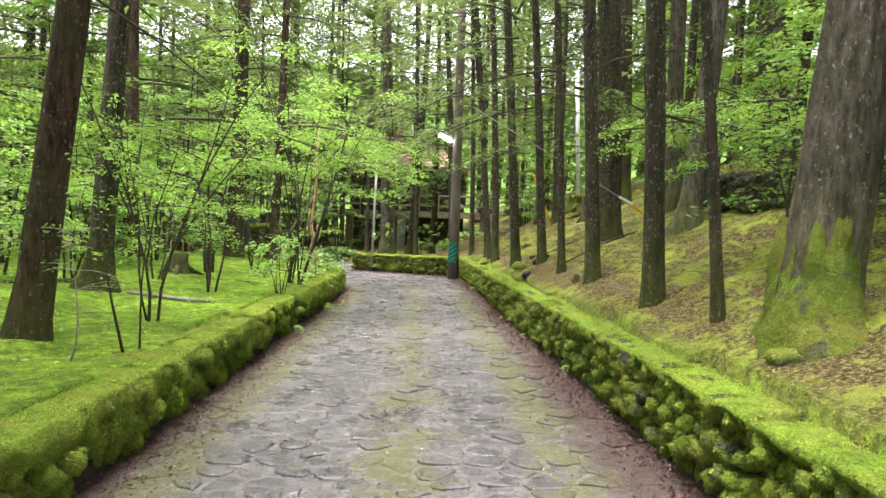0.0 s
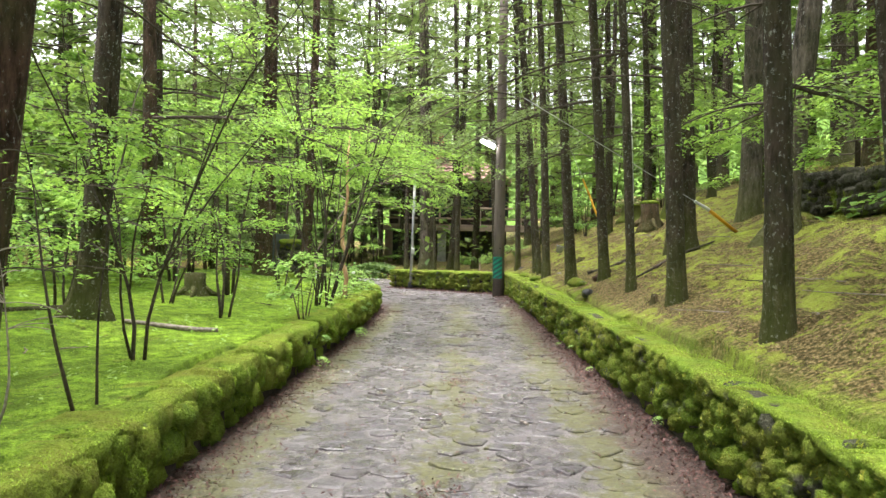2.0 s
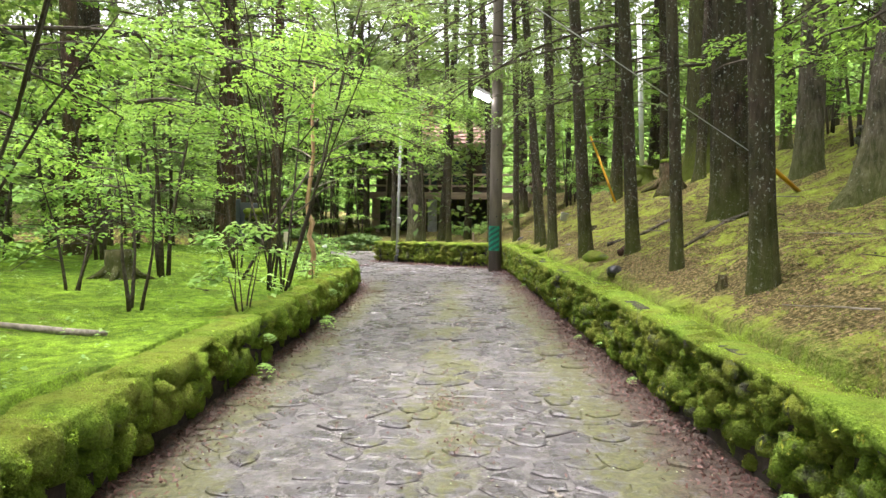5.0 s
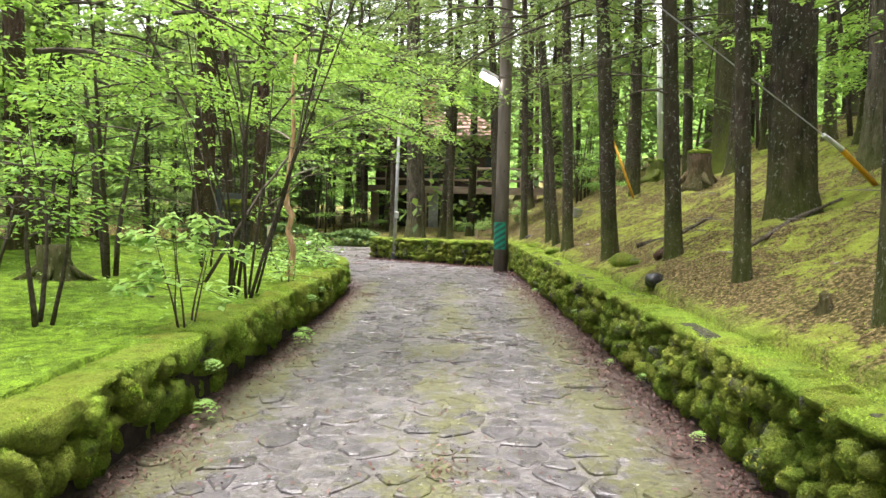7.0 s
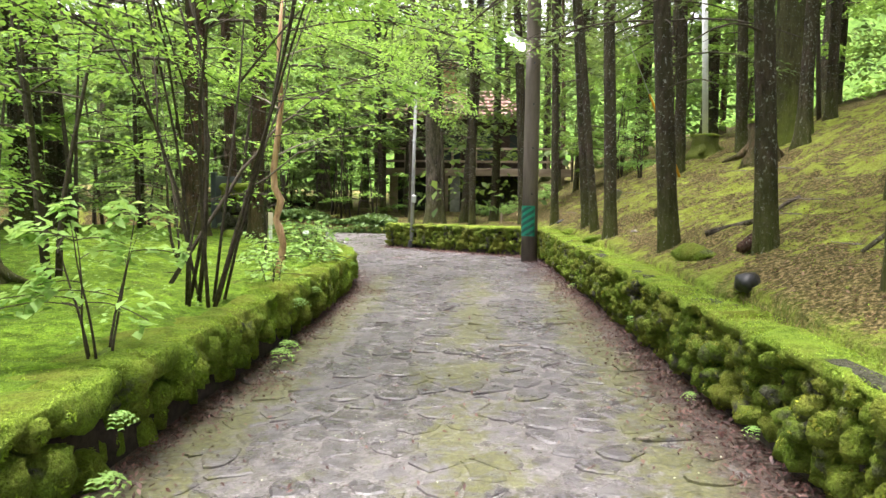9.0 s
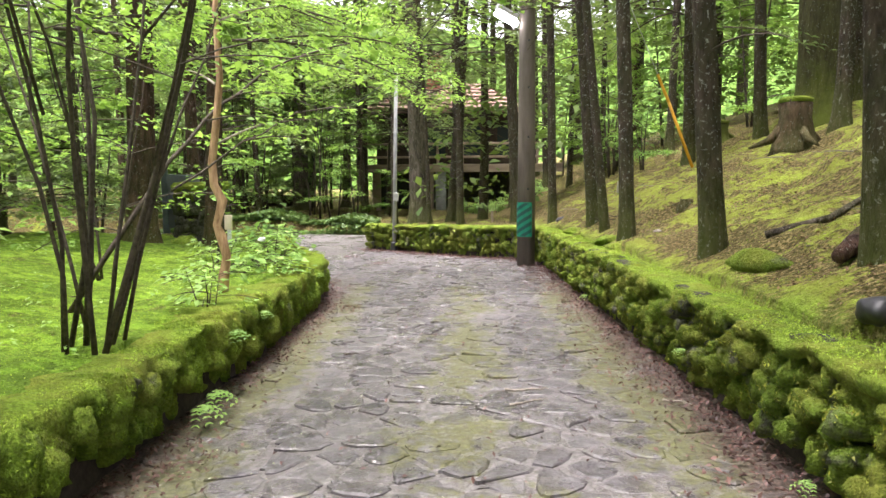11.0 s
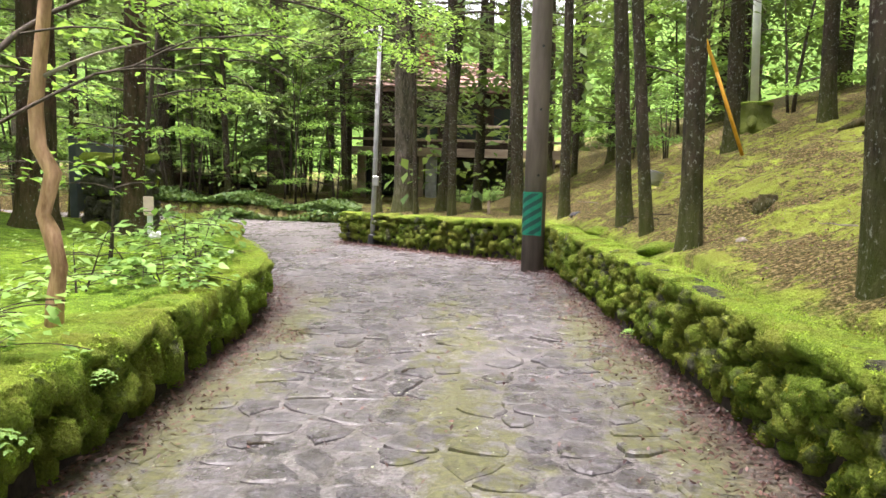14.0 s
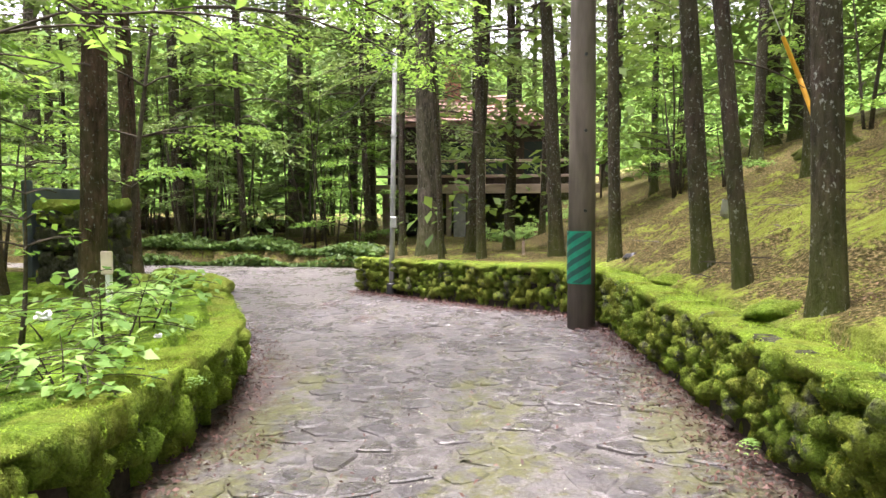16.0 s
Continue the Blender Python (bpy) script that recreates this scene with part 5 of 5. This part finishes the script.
def moss_skirt(x, y):
    """Lumpy moss wrapping the roots and foot of the great tree."""
    r = np.random.default_rng(44)
    n, hs = 56, np.array([-0.14, -0.04, 0.04, 0.12, 0.2, 0.28, 0.36, 0.45, 0.54, 0.63, 0.72])
    rad = np.array([0.29, 0.275, 0.265, 0.258, 0.252, 0.248, 0.244, 0.24, 0.235, 0.228, 0.2])
    verts, faces = [], []
    for k, (z, q) in enumerate(zip(hs, rad)):
        for i in range(n):
            a = 2 * math.pi * i / n
            lobe = 1 + (0.9 * max(0.0, -math.sin(a - 0.25)) ** 1.5 + 0.12 * math.cos(5 * a + 1.7) + 0.1 * math.cos(9 * a)) * math.exp(-max(z, 0) / 0.2)
            top = 1 - 0.4 * (k / 10) ** 2 * (1 + math.sin(2 * a + 0.8 + 0.4 * math.sin(5 * a)))
            bump = 0.035 * smooth_noise(a * 0.5, z * 1.3, 0.11, 45) + r.normal(0, 0.006)
            verts.append((math.cos(a) * (q * lobe * top + bump) + 0.05 * max(z, 0), math.sin(a) * (q * lobe * top + bump), z))
    for k in range(len(hs) - 1):
        for i in range(n):
            j = (i + 1) % n
            faces.append((k * n + i, k * n + j, k * n + n + j, k * n + n + i))
    ob = mesh_object("moss_skirt", verts, faces, M_SKIRT, smooth=True)
    ob.location = (x, y, stand(x, y))
    tagged(ob, "deep green moss wrapping the great tree's buttress roots", "moss")


moss_skirt(GREAT_X, GREAT_Y)
for i in range(4):
    maple(2.85 + 0.1 * i, 5.7 + 0.12 * i, 1.5 + 0.25 * i, 0.5, 1, 60, "thin bare sapling on the hillside", 1.3 * i, 0.01, 0.6, leaf=0.06)

for i, (x, y, w, h) in enumerate(((-1.2, 36.8, 0.6, 0.7), (-0.4, 36.2, 0.6, 0.5), (0.4, 36.8, 0.6, 0.6), (1.2, 36.0, 0.6, 0.45), (2.0, 36.8, 0.6, 0.5), (0.1, 34.8, 0.5, 0.4), (1.6, 34.6, 0.5, 0.4), (-0.8, 35.2, 0.5, 0.4))):
    maple(x, y, h, w, 5, 700, "low bright yellow-green bush before the house deck", 0.5 * i, 0.012, 0.15, M_FERN, 0.08, "bush", lean=0.3, group="bushes before the deck")


def bucket(x, y):
    base = empty("bucket", pose(x, y, stand(x, y), 8, 14, 0), "small grey metal bucket standing on the hillside", "bucket")
    v, f = tube([(0, 0, z) for z in (0.0, 0.1, 0.17, 0.18)], [0.075, 0.09, 0.1, 0.107], 16)
    mesh_object("pail", v, f, M_GREYMETAL, base, smooth=True)
    # a flat black disc covers the pail's closed top
    v, f = tube([(0, 0, 0.182), (0, 0, 0.186)], [0.09, 0.09], 16)
    mesh_object("inside", v, f, M_BLACK, base, "black disc over the bucket mouth")


bucket(1.93, 19.7)


def guard_rod(a, b, label):
    base = empty("guy_guard", pose(*a), label, "guy wire guard")
    d = np.array(b) - np.array(a)
    v, f = cylinder_between((0, 0, -0.1), d * 0.82, 0.026, 0.026, 10)
    mesh_object("sleeve", v, f, M_YELLOW, base, smooth=True)
    v, f = cylinder_between(d * 0.82, d * 1.15, 0.027, 0.022, 10)
    mesh_object("tip", v, f, M_WHITE if a[1] < 15 else M_YELLOW, base)
    v, f = cylinder_between(d * 1.1, d * 4.5, 0.006, 0.006, 5)
    mesh_object("wire", v, f, M_GREYMETAL, base, "thin steel guy wire")


guard_rod((3.84, 12.0, stand(3.84, 12.0)), (3.07, 11.5, 2.06), "yellow and white guy-wire guard slanting from the moss")
guard_rod((3.25, 20.0, stand(3.25, 20.0)), (2.64, 19.9, 3.0), "yellow guy-wire guard slanting from the hillside")
v, f = tube([(4.6, 23.3, 2.6), (4.52, 23.3, 4.5), (4.4, 23.3, 7.0)], [0.07, 0.07, 0.065], 14)
tagged(mesh_object("white_pipe", v, f, M_WHITE, smooth=True), "tall white pipe standing on a mossy stump", "pipe")


def rubble_wall(name, pts, height, label, rows, length, material, seed):
    """A short dry-stone wall on the ground; each stone a part."""
    base = empty(name, pose(*pts[0], 0), label, "stone wall")
    r = np.random.default_rng(seed)
    shapes = [stone_mesh(900 + seed * 20 + i) for i in range(8)]
    for me in shapes:
        me.materials.append(material)
    X, Y, DX, DY, S = along(pts, 0.05)
    for row in range(rows):
        at = r.uniform(0, length)
        while at < S[-1]:
            l = length * r.uniform(0.7, 1.4)
            i = min(int(at / 0.05), len(X) - 1)
            z = stand(X[i], Y[i]) + height * (row + 0.4) / rows
            ob = new("stone", shapes[r.integers(8)])
            ob.parent = base
            ob.matrix_parent_inverse = base.matrix_world.inverted()
            ob.matrix_basis = Matrix.Translation((X[i], Y[i], z)) @ Matrix.Rotation(math.atan2(DY[i], DX[i]) + r.uniform(-0.3, 0.3), 4, "Z") @ Matrix.Diagonal((l * 1.1, 0.35, height / rows * 1.3, 1))
            at += l
    return base


rubble_wall("rubble_wall", [(4.5, 11.8), (4.55, 10.0), (4.45, 8.0), (4.3, 6.0), (4.2, 4.5)], 0.5, "dark dry-stone wall across the upper hillside", 4, 0.22, M_ROCKWALL, 3)


# ---- gate pier, sign and ivy beyond the bed ----
def gate_pier():
    base = empty("gate_pier", pose(-4.95, 18.75, stand(-4.95, 18.75)) @ Matrix.Diagonal((0.8, 0.8, 1, 1)), "dark stone gate pier with a thick moss cap", "gate pier")
    part("core", box(-0.34, 0.34, -0.3, 0.3, -0.1, 0.78), M_SHADE_SOIL, base)
    shapes = [stone_mesh(700 + i) for i in range(8)]
    for me in shapes:
        me.materials.append(M_ROCKWALL)
    r = np.random.default_rng(5)
    for row in range(6):
        for k in range(5):
            for face in range(3):
                u = -0.3 + 0.15 * k + r.uniform(-0.03, 0.03)
                p = [(u, -0.32), (0.36, u * 0.9), (-0.36, u * 0.9)][face]
                ob = new("stone", shapes[r.integers(8)])
                ob.parent = base
                ob.matrix_basis = Matrix.Translation((p[0], p[1], 0.03 + row * 0.135 + r.uniform(-0.04, 0.04))) @ Matrix.Rotation(r.uniform(0, 6), 4, "Z") @ Matrix.Diagonal((r.uniform(0.13, 0.24), 0.19, r.uniform(0.11, 0.19), 1))
    bm = box(-0.45, 0.45, -0.42, 0.42, 0.76, 0.9, 0.06)
    bmesh.ops.subdivide_edges(bm, edges=bm.edges[:], cuts=3, use_grid_fill=True)
    for v in bm.verts:
        v.co += Vector(v.co).normalized() * noise.noise(Vector(v.co) * 6) * 0.06
    part("moss_cap", bm, M_CAP, base, "rounded green moss cap")


gate_pier()
gate = empty("gate_leaf", pose(-5.42, 18.6, stand(-5.42, 18.6)), "blue-grey metal gate standing open beside the pier", "gate")
part("frame", box(-0.1, 0.0, -0.03, 0.03, 0.03, 1.05), M_SLATE, gate)
part("panel", box(-0.09, -0.03, 0.03, 1.3, 0.1, 0.98), M_SLATE, gate)
rock(-4.25, 19.2, (0.35, 0.3, 0.18), M_CAP, "mossy boulder at the foot of the pier", seed=11)
rock(-3.85, 19.45, (0.4, 0.25, 0.15), M_CAP, "mossy boulder at the edge of the bend", seed=12)
rock(-5.0, 18.2, (0.22, 0.18, 0.12), M_CAP, "mossy boulder before the pier", seed=13)
sign = empty("marker_post", pose(-4.18, 17.93, stand(-4.18, 17.93)), "small blank white board on a pale stake", "sign")
part("stake", box(-0.03, 0.03, -0.02, 0.02, -0.05, 0.3), M_WHITE, sign)
part("board", box(-0.06, 0.06, -0.035, -0.02, 0.27, 0.49), M_BOARD, sign, "pale board")
marker = empty("marker_stake", pose(-0.2, 24.2, stand(-0.2, 24.2)), "short pale wooden marker stake behind the wall", "stake")
part("stake", box(-0.025, 0.025, -0.025, 0.025, -0.05, 0.25), M_DECK, marker)


def ivy_bank():
    n = 9000
    s = rng.uniform(0, 1, n)
    x = -11.5 + 7.6 * s
    y = np.interp(x, [-12, -6.5, -4.2], [30.0, 29.5, 29.2]) + rng.uniform(-0.15, 1.6, n)
    z = ground_z(x, y) + 0.05 + 0.3 * rng.uniform(0, 1, n) * (0.6 + 0.4 * np.sin(x * 2.3))
    ob = leaf_mesh("ivy", leaves(np.stack([x, y, z], 1), rng.uniform(0, 6.28, n), 0.6, rng.uniform(0.09, 0.17, n), 0.8), M_IVY)
    tagged(ob, "dark green ivy blanketing the bank across the road", "ivy", kind="stuff")


ivy_bank()


# ---- ferns and seedlings on the walls ----
def fern(x, y, z, s, heading, label="small bright fern growing from the wall joint"):
    base = empty("fern", pose(x, y, z, 0, 0, heading), label, "fern", "wall ferns")
    for k in range(6):
        a = radians(-75 + 30 * k)
        p = limb((0, 0, 0), a, s * rng.uniform(0.7, 1.1), 0.5, 0.9, 6)
        c, h = [], []
        for i in range(1, 6):
            for side in (-1, 1):
                for w in (0.35, 0.8):
                    q = p[i] + np.array([-math.sin(a) * side, math.cos(a) * side, -0.1]) * s * 0.17 * w * (1.2 - i / 6)
                    c.append(q)
                    h.append(a + side * 1.2)
        leaf_mesh("frond", leaves(np.array(c), np.array(h), 0.15, s * 0.26, 0.5), M_FERN, base)["kind"] = "stuff"


for x, y, z, s, h in ((-1.98, 9.3, 0.06, 0.2, 0), (-1.98, 9.45, 0.3, 0.15, 0), (-2.02, 12.0, 0.06, 0.2, 0), (-2.0, 11.75, 0.05, 0.22, 0), (-2.05, 12.45, 0.35, 0.17, 0), (-2.25, 15.6, 0.35, 0.12, 0), (1.12, 8.85, 0.13, 0.1, 180), (0.74, 15.35, 0.15, 0.12, 180), (1.05, 9.9, 0.2, 0.09, 180), (1.0, 10.8, 0.1, 0.1, 180), (0.9, 12.3, 0.3, 0.09, 180), (-2.1, 13.2, 0.35, 0.12, 0), (1.25, 6.5, 0.2, 0.1, 180)):
    fern(x, y, z, s * 0.72, h)


def seedlings():
    n = 260
    x = np.interp(rng.uniform(0, 1, n), [0, 1], [-6.5, -2.4])
    y = rng.uniform(4, 17, n)
    m = 5
    C = np.repeat(np.stack([x, y, [stand(a, b) + 0.05 for a, b in zip(x, y)]], 1), m, 0)
    a = rng.uniform(0, 6.28, len(C))
    C = C + np.stack([np.cos(a) * 0.04, np.sin(a) * 0.04, rng.uniform(-0.02, 0.04, len(C))], 1)
    ob = leaf_mesh("seedlings", leaves(C, a, 0.2, rng.uniform(0.025, 0.06, len(C)), 0.6), M_FERN)
    tagged(ob, "tiny green seedlings scattered through the moss", "seedlings", kind="stuff")


seedlings()


# ---- litter ----
def fallen_leaves():
    P = []
    for edge, out, count in ((R_WALL, 1, 16000), (L_WALL, 1, 12000)):
        X, Y, DX, DY, S = along(edge, 0.05)
        i = rng.integers(0, len(X), count)
        clump = smooth_noise(S[i], S[i] * 0, 0.9, 77)
        d = -np.abs(rng.normal(0, 0.16 + 0.1 * clump.clip(0, 1), count)) + 0.05
        x, y = X[i] + DY[i] * out * d, Y[i] - DX[i] * out * d
        P.append(np.stack([x, y, road_z(x, y) + rng.uniform(0.006, 0.03, count)], 1))
    x, y = rng.uniform(-1.9, 1.2, 2200), rng.uniform(-1, 20, 2200)
    P.append(np.stack([x, y, road_z(x, y) + 0.012], 1))
    for cx, cy, r, c in ((-1.82, 11.2, 0.16, 120), (-2.3, 20.3, 0.14, 90), (-3.1, 21.9, 0.18, 90), (-0.35, 5.3, 0.16, 90), (-0.3, 8.5, 0.2, 110), (-0.2, 7.6, 0.12, 60), (-1.9, 15.6, 0.14, 110), (-1.75, 5.2, 0.25, 140)):
        x, y = rng.normal(cx, r * 0.6, c), rng.normal(cy, r, c)
        P.append(np.stack([x, y, road_z(x, y) + rng.uniform(0.008, 0.035, c)], 1))
    C = np.concatenate(P)
    ob = leaf_mesh("wet_leaves", leaves(C, rng.uniform(0, 6.28, len(C)), 0.5, rng.uniform(0.012, 0.045, len(C)), 0.45), M_WETLEAF)
    tagged(ob, "wet dark red-brown fallen leaves along the kerbs", "leaf litter", kind="stuff")
    P = []
    x = rng.uniform(0, 3.6, 26000)
    y = rng.uniform(1, 23, 26000)
    bare = smooth_noise(x * 1.0, y, 0.9, 91) + 0.5 * smooth_noise(x, y, 0.3, 92) > 0.05
    x, y = x[bare], y[bare]
    x = x + 1.67 - 0.058 * y + 0.35
    P.append(np.stack([x, y, ground_z(x, y) + lumps(x, y) + 0.012], 1))
    C = np.concatenate(P)
    ob = leaf_mesh("fallen_leaves", leaves(C, rng.uniform(0, 6.28, len(C)), 0.5, rng.uniform(0.01, 0.036, len(C)), 0.45), M_DEADLEAF)
    tagged(ob, "brown fallen leaves and needles strewn on the hillside", "leaf litter", kind="stuff")
    # pale scraps on the paving; many of them imitate glints on wet stone
    n = 1100
    x, y = rng.uniform(-1.9, 1.2, n), rng.uniform(0, 19, n)
    C = np.stack([x, y, road_z(x, y) + 0.014], 1)
    ob = leaf_mesh("scraps_and_glints", leaves(C, rng.uniform(0, 6.28, n), 0.2, rng.uniform(0.006, 0.02, n), 0.7), M_PALESPECK)
    tagged(ob, "pale leaf scraps and specks standing for wet glints on the paving", "leaf litter", kind="stuff")


fallen_leaves()


def twig(x, y, L, a, r=0.007):
    p = [(x + math.cos(a) * d + rng.normal(0, 0.012), y + math.sin(a) * d + rng.normal(0, 0.012), (float(road_z(x, y)) if signed(x, y)[0] < 0 else stand(x, y)) + 0.018 + rng.uniform(0, 0.012)) for d in np.linspace(0, L, 6)]
    v, f = tube(p, np.linspace(r, r * 0.4, 6), 6, 0.15)
    tagged(mesh_object("twig", v, f, M_DEADTWIG if rng.uniform() < 0.6 else M_TWIG), "small dry broken twig lying on the ground", "twig", "fallen twigs")


for x, y, L, a in ((-0.2, 12.3, 0.22, 0.2), (-0.2, 12.0, 0.2, 0.5), (-1.95, 12.65, 0.12, 0), (0.72, 12.05, 0.16, -0.4), (-1.5, 13.4, 0.1, 0.1), (0.9, 8.0, 0.2, 0.1), (-1.0, 9.2, 0.15, 0.9), (0.3, 6.8, 0.12, 2), (-0.9, 14.6, 0.1, 1), (0.5, 10.1, 0.13, 0.7)):
    twig(x, y, L * 1.2, a, 0.0105)
for i in range(45):
    y = rng.uniform(4, 20)
    twig(rng.uniform(0.5, 2.6) + 1.67 - 0.058 * y, y, rng.uniform(0.15, 0.6), rng.uniform(0, 3.1), 0.006)
for i in range(6):
    twig(rng.uniform(-5, -2.7), rng.uniform(5, 15), rng.uniform(0.2, 0.5), rng.uniform(0, 3.1), 0.008)


def moss_fuzz():
    """Short moss shoots on the wall fronts, their tops and the bed's rim."""
    P, size = [], []
    for edge, h, n, wide in ((R_WALL, 0.585, 24000, 0.36), (L_WALL, 0.5, 30000, 0.55)):
        X, Y, DX, DY, S = along(edge, 0.02)
        i = rng.choice(np.where((Y > 2) & (Y < 22))[0], n)
        d = rng.uniform(-0.02, wide, n)
        x, y = X[i] + DY[i] * d, Y[i] - DX[i] * d
        P.append(np.stack([x, y, road_z(x, y) + h + 0.014 - 0.06 * np.clip(d - 0.3, 0, 1)], 1))
    x, y = rng.uniform(-5.5, -2.4, 26000), rng.uniform(4, 17, 26000)
    P.append(np.stack([x, y, ground_z(x, y) + lumps(x, y) + 0.008], 1))
    y = rng.uniform(3, 19, 5000)
    x = rng.uniform(0.4, 2.6, 5000) + 1.67 - 0.058 * y
    P.append(np.stack([x, y, ground_z(x, y) + lumps(x, y) + 0.008], 1))
    C = np.concatenate(P)
    ob = leaf_mesh("moss_shoots", leaves(C, rng.uniform(0, 6.28, len(C)), 0.9, rng.uniform(0.007, 0.017, len(C)), 0.5), M_MOSSTUFT)
    tagged(ob, "short green moss shoots on the wall tops and forest floor", "moss", kind="stuff")


moss_fuzz()


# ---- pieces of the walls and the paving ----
wall_stones(wall_right, R_WALL, 0.57, 1, 6, 0.092, M_STONE_SHADED, (13.2, 17.6), 31, 0.135, 0.25, 65, M_WALLTUFT)
wall_stones(wall_left, L_WALL, 0.47, 1, 3, 0.16, M_STONE_L, (5.0, 17.5), 32, 0.13, 0.3, 170, M_MOSSTUFT)


def clip_half(poly, px, py, nx, ny):
    out = []
    for i in range(len(poly)):
        a, b = poly[i], poly[(i + 1) % len(poly)]
        da, db = (a[0] - px) * nx + (a[1] - py) * ny, (b[0] - px) * nx + (b[1] - py) * ny
        if da <= 0:
            out.append(a)
        if da * db < 0:
            t = da / (da - db)
            out.append((a[0] + t * (b[0] - a[0]), a[1] + t * (b[1] - a[1])))
    return out


def flagstones():
    r = np.random.default_rng(9)
    seeds = []
    row = 0
    y = -2.0
    while y < 28:
        x = -7.0 + (row % 2) * 0.16
        while x < 2.2:
            sx, sy = x + r.uniform(-0.1, 0.1), y + r.uniform(-0.055, 0.055)
            seeds.append((sx, sy))
            x += r.uniform(0.2, 0.36)
        y += 0.18
        row += 1
    S = np.array(seeds)
    d, _ = signed(S[:, 0], S[:, 1])
    grid = {}
    for i, (x, y) in enumerate(seeds):
        grid.setdefault((int(x // 0.5), int(y // 0.5)), []).append(i)
    rest, count = [], 0
    for i, (x, y) in enumerate(seeds):
        if d[i] > -0.1:
            continue
        poly = [(x - 0.35, y - 0.3), (x + 0.35, y - 0.3), (x + 0.35, y + 0.3), (x - 0.35, y + 0.3)]
        gx, gy = int(x // 0.5), int(y // 0.5)
        for a in range(-2, 3):
            for b in range(-2, 3):
                for j in grid.get((gx + a, gy + b), ()):
                    if j != i:
                        qx, qy = seeds[j]
                        if abs(qx - x) < 0.75 and abs(qy - y) < 0.65:
                            poly = clip_half(poly, (x + qx) / 2, (y + qy) / 2, qx - x, qy - y)
        if len(poly) < 3:
            continue
        cx, cy = sum(p[0] for p in poly) / len(poly), sum(p[1] for p in poly) / len(poly)
        # rounded outline: corners cut, edges wavered
        ring = []
        for k in range(len(poly)):
            a, b = poly[k], poly[(k + 1) % len(poly)]
            for t in (0.28, 0.72):
                ring.append((a[0] + (b[0] - a[0]) * t + r.normal(0, 0.009), a[1] + (b[1] - a[1]) * t + r.normal(0, 0.009)))
        n = len(ring)
        tilt = r.normal(0, 0.016, 2)
        top = r.uniform(-0.014, 0.006)
        verts = []
        for scale, h in ((0.89, -0.03), (0.86, top - 0.007), (0.74, top)):
            for px, py in ring:
                qx, qy = (px - cx) * scale, (py - cy) * scale
                verts.append((qx, qy, h + tilt[0] * qx + tilt[1] * qy + r.normal(0, 0.0012)))
        faces = []
        for lvl in (0, 1):
            for k in range(n):
                j = (k + 1) % n
                faces.append((lvl * n + k, lvl * n + j, lvl * n + n + j, lvl * n + n + k))
        faces.append(tuple(2 * n + k for k in range(n)))
        z = float(road_z(cx, cy))
        if 9.5 < cy < 17.5 and -2.3 < cx < 1.2 and count < 300:
            ob = mesh_object("flagstone", verts, faces, M_FLAG, road)
            ob.location = (cx, cy, z)
            count += 1
        else:
            rest.append(([(a + cx, b + cy, c + z) for a, b, c in verts], faces))
    v, f = join(rest)
    ob = mesh_object("far_flagstones", v, f, M_FLAG, road, "more flagstones of the same paving")
    ob["kind"] = "stuff"


flagstones()


# weathered flat slabs showing through the moss on the wall's edge
for y, L in ((15.4, 0.5), (14.3, 0.4), (12.6, 0.45), (9.3, 0.5), (7.4, 0.35), (5.2, 0.4)):
    x = 1.44 - 0.0579 * (y - 4)
    slab = part("cap_slab", box(-0.005, 0.11, -L / 2, L / 2, 0.0, 0.045, 0.012), M_ROCKWALL, wall_right, "grey weathered edge slab")
    slab.matrix_world = pose(x + 0.05, y, float(road_z(x, y)) + 0.561, 0, 0, 3.3)
